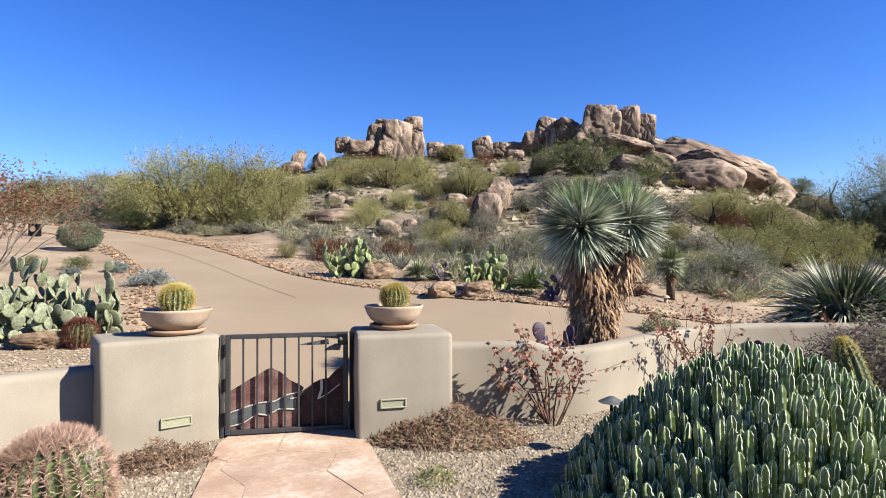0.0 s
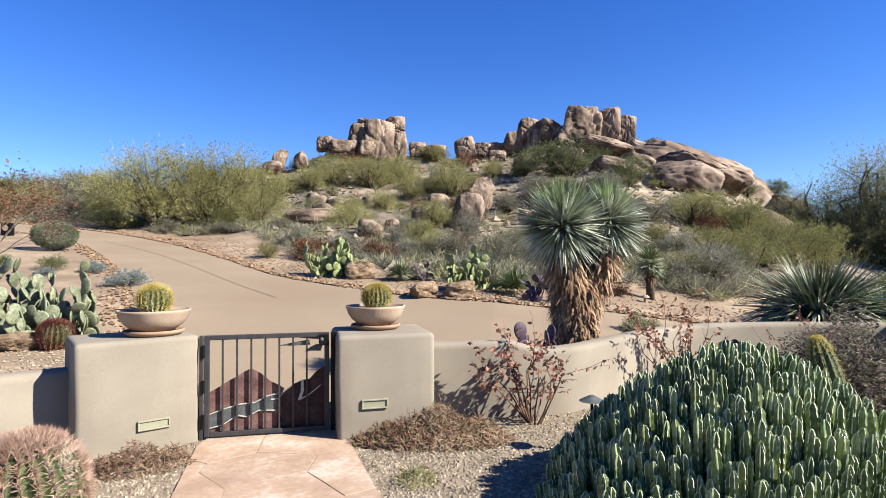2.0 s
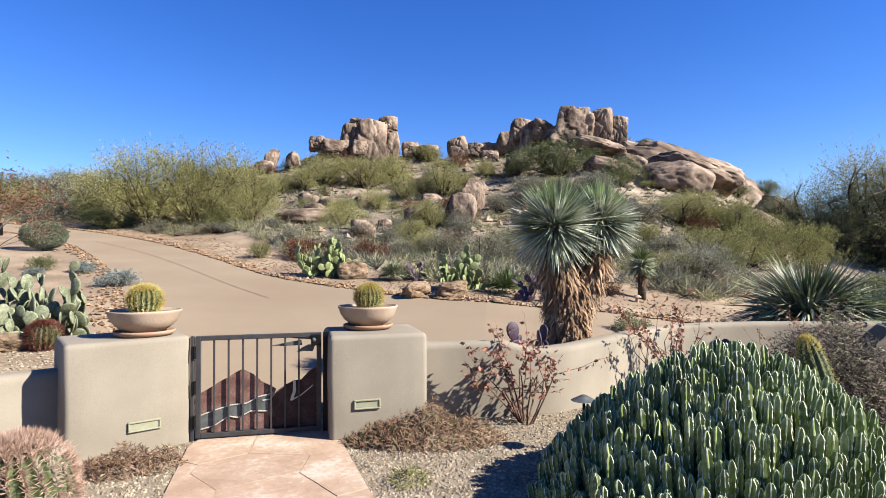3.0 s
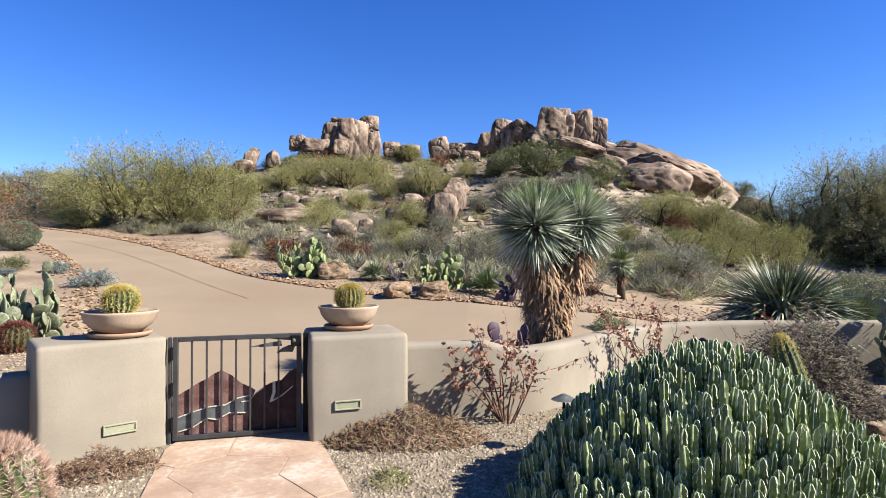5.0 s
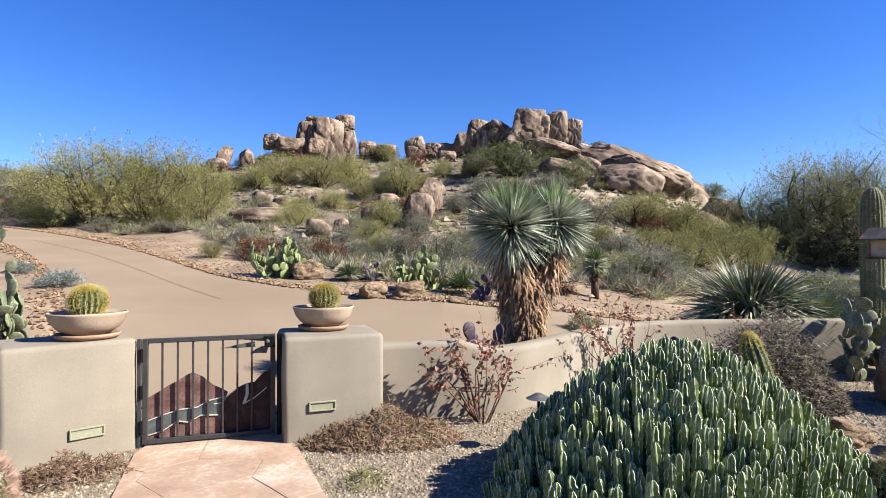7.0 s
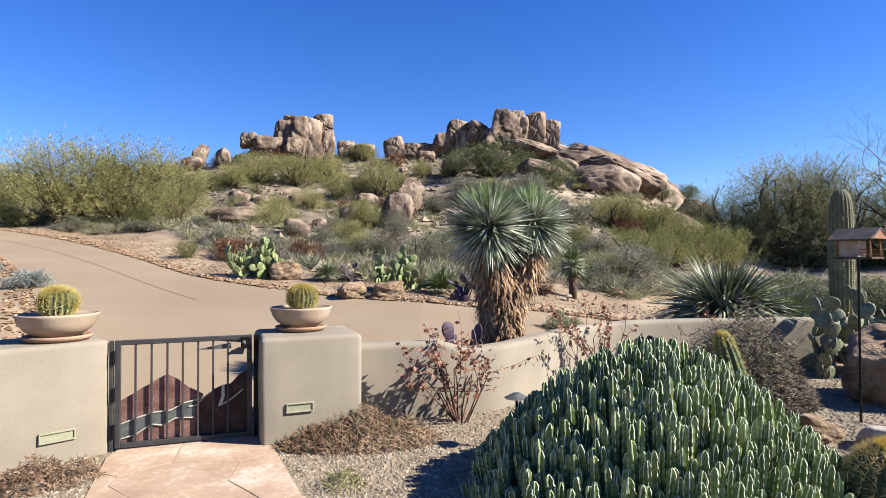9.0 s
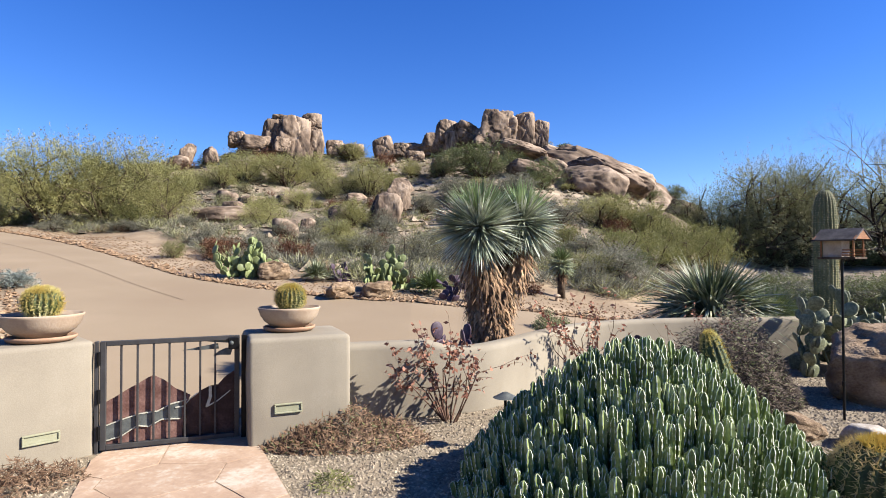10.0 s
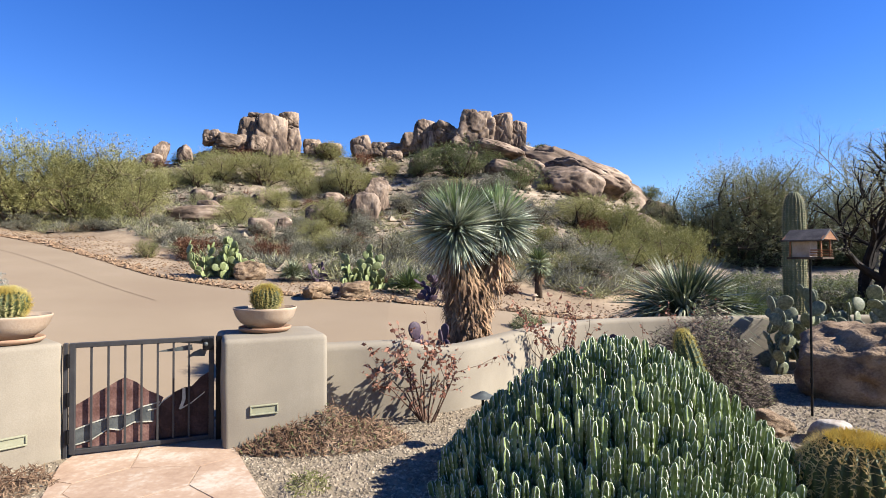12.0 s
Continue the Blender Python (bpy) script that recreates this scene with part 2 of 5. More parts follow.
# ---- garden walls, gate pillars ----
def wall_run(name, pts, thick, tops, label, n=40, base=-0.3):
    """A stucco wall along pts with a rounded top; tops: (share of the length, height)."""
    c = chain([(*p, 0) for p in pts], n)
    prof = [(-0.5, 0), (-0.5, 0.80), (-0.47, 0.90), (-0.38, 0.965), (-0.22, 0.995), (0, 1.0), (0.22, 0.995), (0.38, 0.965), (0.47, 0.90), (0.5, 0.80), (0.5, 0)]
    v, f = [], []
    for i, p in enumerate(c):
        t = (c[min(i + 1, n - 1)] - c[max(i - 1, 0)]).normalized()
        s = Vector((-t.y, t.x, 0))
        h = lerp_table(tops, i / (n - 1))
        for a, b in prof:
            q = p + s * a * thick
            v.append((q.x, q.y, base if b == 0 else h - (1 - b) * 0.34))
    m = len(prof)
    for i in range(n - 1):
        for j in range(m - 1):
            f.append((i * m + j, (i + 1) * m + j, (i + 1) * m + j + 1, i * m + j + 1))
    f += [tuple(range(m)), tuple(reversed(range((n - 1) * m, n * m)))]
    ob = raw(name, v, f, STUCCO, smooth=True)
    bm = bmesh.new()
    bm.from_mesh(ob.data)
    bmesh.ops.recalc_face_normals(bm, faces=bm.faces)
    bm.to_mesh(ob.data)
    bm.free()
    return tagged(ob, label, "wall", kind="structure")


wall_run("wall_low", [(-2.62, 5.50), (-3.22, 5.03), (-3.82, 4.50), (-4.68, 3.58), (-5.3, 2.45)], 0.24, ((0, 0.69), (1, 0.69)), "low beige stucco garden wall with a rounded top")
wall_run("wall_gate", [(-0.05, 5.98), (0.4, 6.03), (0.9, 6.06), (1.13, 6.08), (1.5, 6.16), (1.98, 6.6), (2.5, 7.1), (3.05, 7.6), (3.7, 7.98), (4.6, 8.13), (5.6, 8.1), (6.6, 7.99), (7.6, 7.82), (8.6, 7.62), (9.9, 7.32)],
         0.24, ((0, 0.765), (0.085, 0.765), (0.115, 0.685), (0.3, 0.70), (1, 0.70)), "curved beige stucco garden wall with a rounded top", 110)


def pillar(m, sx, sy, h):
    bm = bmesh.new()
    box(bm, sx, sy, h + 0.3, Matrix.Translation((0, sy / 2, (h - 0.3) / 2)), 0.045, 4)
    bmesh.ops.subdivide_edges(bm, edges=[e for e in bm.edges if e.calc_length() > 0.3], cuts=6, use_grid_fill=True)
    for v in bm.verts:
        k = noise.noise(v.co * 2.3 + m.translation)
        v.co += Vector((k, noise.noise(v.co * 2.1 + Vector((5, 5, 5))), 0)) * 0.012
    e = thing("gate_pillar", m, "square beige stucco gate pillar with rounded edges", "pillar", "gate pillars")
    part("shaft", bm, STUCCO, e, smooth=True)
    return e


def step_light(parent_m, x, z, w, h):
    e = thing("step_light", parent_m @ pose(x, -0.012, z), "pale flat-covered recessed step light in the stucco pillar", "light", "step lights")
    bm = bmesh.new()
    for sx, sz, px, pz in ((w, 0.014, 0, h / 2 - 0.007), (w, 0.014, 0, -h / 2 + 0.007), (0.014, h - 0.028, w / 2 - 0.007, 0), (0.014, h - 0.028, -w / 2 + 0.007, 0)):
        box(bm, sx, 0.022, sz, Matrix.Translation((px, 0, pz)), 0.003, 1)
    part("frame", bm, LOUVER, e)
    bm = bmesh.new()
    box(bm, w - 0.03, 0.012, h - 0.03, Matrix.Translation((0, 0.006, 0)))
    part("cover", bm, LOUVER, e)
    return e


PIL_L = pose(-2.378, 5.005, 0, 0, 0, 36)
PIL_R = pose(-0.340, 5.30, 0, 0, 0, 13)
pillar(PIL_L, 0.955, 0.74, 0.94)
pillar(PIL_R, 0.885, 0.78, 0.93)
step_light(PIL_L, 0.10, 0.22, 0.25, 0.085)
step_light(PIL_R, -0.115, 0.318, 0.235, 0.085)

# ---- rocks ----
def rock_mesh(seed, sub=3, boxy=0.45, rough=0.16, cuts=5):
    rnd = random.Random(seed)
    bm = bmesh.new()
    bmesh.ops.create_icosphere(bm, subdivisions=sub, radius=1)
    off = Vector((rnd.uniform(-50, 50), rnd.uniform(-50, 50), rnd.uniform(-50, 50)))
    planes = []
    for _ in range(cuts):
        n = Vector((rnd.gauss(0, 1), rnd.gauss(0, 1), rnd.gauss(0, 0.8))).normalized()
        planes.append((n, rnd.uniform(0.60, 0.92)))
    for v in bm.verts:
        d = v.co.normalized()
        mx = max(abs(d.x), abs(d.y), abs(d.z))
        p = d * (1 - boxy) + d / mx * boxy * 0.86
        for n, c in planes:
            k = p.dot(n) - c
            if k > 0:
                p -= n * k * 0.85
        p += d * (rough * noise.noise(d * 1.3 + off) + rough * 0.5 * noise.noise(d * 3.4 + off) - rough * 0.3 * max(0, 0.07 - abs(noise.noise(d * 1.7 + off * 2))) / 0.07 + rough * 0.22 * noise.noise(d * 8 + off) + rough * 0.1 * noise.noise(d * 19 + off))
        v.co = p
    return bm


def block_mesh(seed, sub=5, cuts=7, edge=14, rough=0.085):
    """A block bounded by flat faces with worn edges, split by weathered cracks."""
    rnd = random.Random(seed)
    off = Vector((rnd.uniform(-50, 50), rnd.uniform(-50, 50), rnd.uniform(-50, 50)))
    planes = []
    for n in ((1, 0, 0), (-1, 0, 0), (0, 1, 0), (0, -1, 0), (0, 0, 1), (0, 0, -1)):
        q = Vector(n) + Vector((rnd.gauss(0, 0.10), rnd.gauss(0, 0.10), rnd.gauss(0, 0.10)))
        planes.append((q.normalized(), rnd.uniform(0.84, 0.92)))
    for _ in range(cuts):
        q = Vector((rnd.gauss(0, 1), rnd.gauss(0, 1), rnd.gauss(0, 0.7))).normalized()
        planes.append((q, rnd.uniform(0.86, 1.08)))
    bm = bmesh.new()
    bmesh.ops.create_icosphere(bm, subdivisions=sub, radius=1)
    for v in bm.verts:
        d = v.co.normalized()
        r = sum(max(0.0, d.dot(n) / c) ** edge for n, c in planes) ** (-1 / edge)
        p = d * r
        near = noise.voronoi(Vector((p.x, p.y, p.z * 0.7)) * 1.05 + off + Vector((1, 1, 1)) * 0.12 * noise.noise(p * 2.5))[0]
        crack = max(0, 1 - (near[1] - near[0]) / 0.09)
        r += rough * noise.noise(p * 1.6 + off) + rough * 0.6 * noise.noise(p * 4.5 + off) + rough * 0.5 * noise.noise(p * 11 + off) - 0.2 * crack
        v.co = d * r
    return bm


def rock_bank(name, material, n, block=False, **kw):
    out = []
    for i in range(n):
        bm = (block_mesh if block else rock_mesh)(i * 7 + len(name), **kw)
        me = bpy.data.meshes.new(name)
        bm.to_mesh(me)
        bm.free()
        me.materials.append(material)
        me.polygons.foreach_set("use_smooth", [True] * len(me.polygons))
        out.append(me)
    return out


BIG = rock_bank("boulder", ROCK, 10, True)
ROUND = rock_bank("boulder", ROCK, 6, sub=5, boxy=0.4, rough=0.13, cuts=7)
DOME = rock_bank("boulder", ROCK, 3, sub=6, boxy=0.3, rough=0.11, cuts=4)
SMALL = rock_bank("stone", ROCK, 6, True, sub=3, cuts=7, edge=9, rough=0.09)
NEAR = rock_bank("rock", ROCKN, 6, sub=5, boxy=0.42, rough=0.19, cuts=9)


def rock(name, bank_, i, x, y, z, w, h, depth=None, turn=0.0, tilt=0.0, label="", category="boulder", group=""):
    """z: the foot; the lower seventh is sunk."""
    ob = new(name, bank_[i % len(bank_)])
    ob.matrix_basis = pose(x, y, z + h * 0.40, 0, tilt, turn) @ Matrix.Diagonal((w / 1.75, (depth or w) / 1.75, h / 1.62, 1))
    return tagged(ob, label, category, group)


# ---- plants ----
def leafmat(name, a, b, c=None, rough=0.6, trans=0.3, island=0.2, vary=0.12, tone=0.52):
    return mat(name, rgb(a, tone), rgb(b, tone), 2.5, rough, 0.0, 9, island=island, vary=vary, c3=rgb(c, tone) if c else None, trans=trans)


L_PV = leafmat("palo_verde_leaf", "#9a9860", "#d8d08c", "#bab674", trans=0.34, island=0.14)
L_DK = leafmat("dark_leaf", "#6a734a", "#9ea36c", "#848b5a")
L_GR = leafmat("grey_leaf", "#84826e", "#bab69e", "#9f9c86")
L_SG = leafmat("silver_leaf", "#8f9a92", "#c3c9c0", "#a8b2a8")
L_RD = leafmat("dry_leaf", "#6f4a34", "#9a6d4e", "#845a40")
L_OL = leafmat("olive_leaf", "#8f8e62", "#c6c390", "#a9a878", trans=0.34, island=0.14)
L_YG = leafmat("yellow_leaf", "#85864e", "#b4b070", "#9b9a5e")
BARK = mat("bark", rgb("#4a3c30"), rgb("#7a6854"), 12, 0.95, 0.6, 60)


def crown_mesh(name, seed, n, leaf, material, lobes=7, flat=1.0, up=0.5, hollow=0.35, aspect=3.2):
    """Leaves on a lumpy crown about 1 wide and 1 high, foot at 0."""
    rnd = random.Random(seed)
    cs = []
    for _ in range(lobes):
        a, r = rnd.uniform(0, 6.283), 0.32 * math.sqrt(rnd.random())
        z = 0.13 + (0.78 - 0.13 - 0.9 * r) * rnd.random() ** 0.9
        cs.append((Vector((r * math.cos(a), r * math.sin(a), z)), rnd.uniform(0.15, 0.25)))
    v, f = [], []
    per = 26
    for _ in range(n // per):
        # one spray of leaves along a twig that reaches out and up
        c, rr = rnd.choice(cs)
        d = Vector((rnd.gauss(0, 1), rnd.gauss(0, 1), rnd.gauss(0.15, 1))).normalized()
        a = c + d * rr * (hollow + (1 - hollow) * rnd.random() ** 0.7) * (0.85 + 0.3 * noise.noise(d * 3 + c * 20))
        g = (d + Vector((rnd.gauss(0, 0.35), rnd.gauss(0, 0.35), up + rnd.gauss(0, 0.35)))).normalized()
        ln = rr * rnd.uniform(0.35, 0.95)
        thick = leaf * rnd.uniform(0.5, 1.1)
        for _ in range(per):
            t = rnd.random()
            p = a + g * ln * t + Vector((rnd.gauss(0, 1), rnd.gauss(0, 1), rnd.gauss(0, 1) - 0.8 * t * t)) * thick * (1.15 - 0.6 * t)
            p.z = max(p.z, 0.02 + rnd.random() * 0.06)
            h = (g + Vector((rnd.gauss(0, 0.55), rnd.gauss(0, 0.55), rnd.gauss(0, 0.55)))).normalized()
            s = h.cross(Vector((rnd.gauss(0, 1), rnd.gauss(0, 1), rnd.gauss(0, 1)))).normalized()
            k = leaf * rnd.uniform(0.6, 1.4)
            o = len(v)
            v += [p - s * k / aspect / 2, p + h * k * 0.5 - s * k / aspect * 0.7, p + h * k, p + h * k * 0.5 + s * k / aspect * 0.7]
            f.append((o, o + 1, o + 2, o + 3))
    me = bpy.data.meshes.new(name)
    me.from_pydata(v, [], f)
    me.materials.append(material)
    return me, cs


def stem_mesh(seed, cs, r=0.018, extra=3):
    rnd = random.Random(seed)
    bm = bmesh.new()
    for c, rr in cs:
        mid = Vector((c.x * 0.35 + rnd.gauss(0, 0.03), c.y * 0.35 + rnd.gauss(0, 0.03), c.z * 0.45))
        rod(bm, (c.x * 0.08, c.y * 0.08, -0.03), mid, r, r * 0.7, 5)
        rod(bm, mid, c, r * 0.7, r * 0.35, 5)
        for _ in range(extra):
            d = Vector((rnd.gauss(0, 1), rnd.gauss(0, 1), rnd.gauss(0.4, 0.8))).normalized()
            rod(bm, c, c + d * rr * 0.95, r * 0.3, r * 0.1, 3)
    me = bpy.data.meshes.new("trunk")
    bm.to_mesh(me)
    bm.free()
    me.materials.append(BARK)
    return me


KINDS = {}


def kind_of(key, material, n, leaf, variants=3, **kw):
    KINDS[key] = []
    for i in range(variants):
        me, cs = crown_mesh("crown", len(key) * 31 + i * 17 + ord(key[0]), n, leaf, material, **kw)
        KINDS[key].append((me, stem_mesh(i, cs)))


kind_of("palo", L_PV, 36000, 0.0165, 4, lobes=26, up=0.6, hollow=0.4, aspect=5.0)
kind_of("dark", L_DK, 19000, 0.020, 3, lobes=18, up=0.7, aspect=3.5)
kind_of("grey", L_GR, 12000, 0.027, 3, lobes=16, up=0.8, aspect=4)
kind_of("silver", L_SG, 6000, 0.04, 2, lobes=16, up=0.8, aspect=3)
kind_of("dry", L_RD, 6000, 0.036, 2, lobes=14, up=0.8, aspect=4)
kind_of("olive", L_OL, 52000, 0.0098, 3, lobes=36, up=0.4, hollow=0.45, aspect=3.6)
kind_of("yellow", L_YG, 20000, 0.020, 3, lobes=18, up=0.9, aspect=4.5)
LABELS = {"palo": ("yellow-green palo verde bush on the slope", "bush"), "dark": ("dark green desert bush", "bush"), "grey": ("grey-green brittle desert scrub", "bush"),
          "silver": ("silvery-leaved low round shrub", "shrub"), "dry": ("reddish brown dry shrub", "shrub"), "olive": ("olive green desert tree with fine leaves", "tree"),
          "yellow": ("bright yellow-green feathery bush", "bush")}
SHRUB_NAMES = {"palo": "palo_verde_bush", "dark": "desert_bush", "grey": "scrub_bush", "silver": "silver_shrub", "dry": "dry_shrub", "olive": "desert_tree", "yellow": "feathery_bush"}
shrub_no = [0]


def shrub(kind, x, y, w, h, z=None):
    i = shrub_no[0]
    shrub_no[0] += 1
    me, st = KINDS[kind][i % len(KINDS[kind])]
    label, cat = LABELS[kind]
    e = thing(SHRUB_NAMES[kind], pose(x, y, (land(x, y) if z is None else z) - 0.02 - 0.09 * h, 0, 0, (i * 137.5) % 360), label, cat, SHRUB_NAMES[kind] + " group")
    s = Matrix.Diagonal((w / 0.92, w / 0.92, h / 0.82, 1))
    for nm, d in (("trunk", st), ("crown", me)):
        o = new(nm, d)
        o.parent, o.matrix_basis = e, s
    return e

# ---- bushes on the slope: x, y, width, height ----
for a in [(-13.0, 28.66, 5.2, 4.35), (-10.8, 29.57, 5.4, 4.5), (-8.23, 28.88, 3.25, 3.5), (-16.89, 31.48, 3.39, 2.83), (-6.79, 42.39, 3.74, 2.82), (-3.92, 42.75, 4.6, 2.76), (-1.84, 45.3, 3.55, 2.57), (1.78, 39.29, 3.46, 2.77), (0.86, 52.53, 3.09, 1.85), (5.64, 53.79, 3.17, 1.58), (5.4, 45.31, 2.66, 1.6), (-0.91, 39.32, 2.31, 1.92), (-3.76, 28.79, 2.39, 1.63), (-2.46, 35.05, 2.06, 1.44), (0.47, 29.93, 2.49, 1.7), (-9.75, 40.88, 2.4, 1.68), (14.44, 31.03, 4.55, 2.3), (-27.17, 46.75, 4.58, 2.38), (-29.46, 45.34, 3.55, 2.31), (-31.26, 44.12, 2.59, 1.81), (8.23, 53.45, 2.1, 0.94), (-7.96, 40.97, 2.41, 2.01)]:
    shrub("palo", *a)
for a in [(3.34, 39.49, 2.32, 1.55), (-11.49, 52.49, 2.06, 1.13), (-1.59, 42.63, 1.15, 0.67), (-1.54, 37.3, 1.04, 0.66), (2.49, 21.77, 1.3, 0.73), (-16.0, 37.95, 2.53, 1.5), (16.01, 39.35, 1.38, 0.67), (-4.12, 32.29, 2.06, 1.2), (-7.48, 40.99, 0.98, 0.54), (-0.27, 31.48, 1.53, 1.02), (3.98, 24.36, 1.36, 0.94), (-14.17, 47.78, 2.07, 1.12), (-13.83, 38.35, 1.51, 0.82), (-9.16, 42.31, 1.48, 1.01), (0.58, 21.96, 2.06, 1.26), (-22.14, 29.76, 1.12, 0.63), (6.87, 16.23, 2.34, 1.07), (-2.62, 52.71, 1.54, 0.72), (0.34, 40.02, 2.27, 1.45), (6.74, 29.69, 1.55, 1.1), (-19.02, 37.8, 1.94, 0.95), (5.57, 26.49, 1.61, 0.77)]:
    shrub("palo", *a)
for a in [(-11.98, 35.14, 2.44, 1.77), (-20.93, 36.36, 1.11, 0.57), (-0.31, 25.13, 1.62, 1.13), (8.87, 37.25, 2.25, 1.19), (-21.56, 31.79, 3.93, 2.29), (-24.91, 35.07, 2.54, 1.26), (-22.04, 32.22, 2.84, 1.59), (-28.67, 43.8, 2.17, 1.44)]:
    shrub("palo", *a)
for a in [(10.42, 42.27, 5.59, 3.15), (7.68, 44.37, 2.61, 2.17), (9.91, 18.65, 1.45, 0.94), (-14.58, 27.95, 2.46, 1.15), (13.79, 38.43, 3.01, 2.26), (20.05, 50.22, 1.48, 0.69), (28.4, 46.31, 2.72, 1.81), (-10.77, 15.19, 0.47, 0.35), (-9.5, 15.08, 0.68, 0.47), (26.84, 36.27, 3.60, 2.88), (29.04, 34.52, 4.28, 2.56), (31.70, 32.09, 4.08, 2.44), (33.75, 29.92, 3.90, 2.55), (27.41, 35.84, 4.77, 3.34), (30.32, 33.41, 4.56, 2.75), (32.56, 31.21, 5.10, 2.19), (-21.92, 39.58, 1.0, 0.62), (13.64, 44.7, 1.93, 0.96), (25.19, 44.48, 2.21, 1.56), (8.07, 24.14, 2.4, 1.1), (-33.41, 38.69, 1.23, 0.63), (-21.57, 32.79, 1.73, 0.85)]:
    shrub("dark", *a)
for a in [(8.4, 21.98, 1.73, 0.82), (-10.32, 33.02, 0.94, 0.68), (10.0, 20.52, 1.29, 0.91), (-22.2, 34.45, 2.49, 1.3), (-27.13, 27.46, 2.81, 1.58), (-35.09, 39.96, 3.85, 2.07), (-30.74, 32.62, 2.71, 1.44), (-26.31, 37.16, 3.97, 2.69), (-25.61, 38.29, 2.11, 1.39), (-36.61, 38.68, 3.14, 2.0), (-22.73, 44.56, 2.76, 1.87), (-21.19, 32.26, 2.99, 1.47)]:
    shrub("dark", *a)
for a in [(7.78, 36.72, 4.31, 1.51), (2.21, 29.75, 1.74, 1.16), (-3.96, 22.08, 1.29, 0.69), (-2.99, 22.03, 1.72, 0.9), (-4.96, 22.9, 1.34, 0.89), (-0.5, 21.43, 1.88, 1.09), (0.75, 21.42, 2.09, 1.25), (2.11, 18.71, 2.01, 1.46), (3.64, 23.15, 1.36, 1.36), (1.7, 26.28, 1.8, 1.08), (-8.19, 26.7, 1.56, 0.57), (-9.4, 26.83, 1.57, 0.58), (8.98, 20.66, 2.01, 1.25), (8.49, 17.25, 2.18, 1.04), (-17.59, 31.09, 3.04, 1.88), (-23.69, 35.43, 2.08, 1.11), (-18.54, 29.47, 2.3, 0.92), (11.01, 35.56, 3.13, 1.74), (6.8, 25.23, 2.22, 1.48), (6.61, 20.18, 1.77, 1.38), (11.38, 29.4, 2.59, 1.44), (3.88, 19.35, 1.51, 1.13)]:
    shrub("grey", *a)
for a in [(-2.39, 26.02, 1.52, 0.76), (-0.66, 28.43, 1.67, 0.97), (-6.65, 26.82, 1.31, 0.63), (-1.31, 24.8, 1.69, 0.82), (5.02, 35.08, 2.4, 1.37), (8.25, 32.91, 2.57, 1.29), (-12.28, 27.4, 1.61, 0.8), (-6.28, 42.5, 2.03, 1.0), (-10.23, 30.55, 1.88, 0.96), (18.31, 33.24, 2.4, 1.48), (-25.04, 42.27, 0.96, 0.51), (0.9, 44.79, 1.77, 0.99), (6.82, 15.04, 1.36, 0.92), (-25.78, 43.7, 1.75, 0.92), (26.8, 46.82, 1.76, 0.8), (3.96, 25.41, 1.38, 0.73), (-33.65, 36.45, 2.44, 1.68), (15.5, 34.35, 2.24, 1.26), (-0.16, 20.73, 1.5, 0.71), (-4.61, 35.4, 1.2, 0.78), (-8.51, 49.61, 1.06, 0.55), (-2.94, 46.03, 1.57, 1.02)]:
    shrub("grey", *a)
for a in [(18.61, 33.67, 2.06, 1.14), (6.82, 20.16, 1.36, 0.97), (23.0, 48.16, 2.21, 1.36), (-10.0, 31.02, 1.62, 1.12), (7.79, 15.98, 2.07, 1.28), (-11.13, 42.45, 1.47, 0.69), (-16.05, 48.51, 1.98, 1.26), (-30.09, 37.61, 2.41, 1.77), (-28.38, 32.89, 1.81, 1.27), (-19.62, 40.12, 2.14, 1.28), (-25.62, 30.3, 1.42, 0.71), (9.55, 37.08, 1.77, 0.96), (-28.09, 38.87, 1.22, 0.85), (-2.73, 48.89, 1.53, 1.1), (-25.17, 42.55, 2.95, 1.9), (-23.39, 41.58, 2.6, 1.36), (-27.86, 42.54, 2.05, 1.34), (-30.01, 42.65, 2.58, 1.79), (-26.54, 43.35, 3.45, 1.8), (-29.87, 34.74, 3.52, 2.37), (-29.76, 36.85, 3.97, 2.1), (-24.78, 45.13, 3.17, 2.08)]:
    shrub("grey", *a)
for a in [(-29.79, 40.83, 2.16, 1.08), (-32.49, 34.92, 2.27, 1.17), (-33.92, 41.74, 3.31, 1.91), (-26.62, 39.86, 1.9, 1.08), (-20.21, 32.79, 3.81, 2.53)]:
    shrub("grey", *a)
for a in [(-1.64, 20.07, 1.37, 1.21), (4.53, 13.49, 0.55, 0.34), (14.5, 29.34, 1.72, 1.43), (-0.46, 34.23, 1.34, 0.87), (-32.51, 42.87, 2.51, 1.21), (20.69, 36.99, 1.51, 0.84), (1.06, 22.78, 1.81, 1.19), (-21.24, 32.26, 1.43, 0.94), (-7.77, 46.51, 0.98, 0.67), (-6.81, 47.15, 1.13, 0.68), (7.95, 27.23, 2.49, 1.57), (3.46, 48.59, 1.93, 1.33), (2.28, 35.6, 1.98, 1.12), (-6.13, 48.99, 2.07, 1.53), (-28.56, 30.57, 1.72, 1.15), (-24.07, 40.01, 1.91, 1.19), (1.89, 49.24, 1.14, 0.63), (-7.41, 52.18, 1.68, 1.23), (-13.49, 51.31, 2.43, 1.21), (-4.0, 20.0, 1.74, 0.97), (-28.62, 37.12, 2.45, 1.44)]:
    shrub("dry", *a)
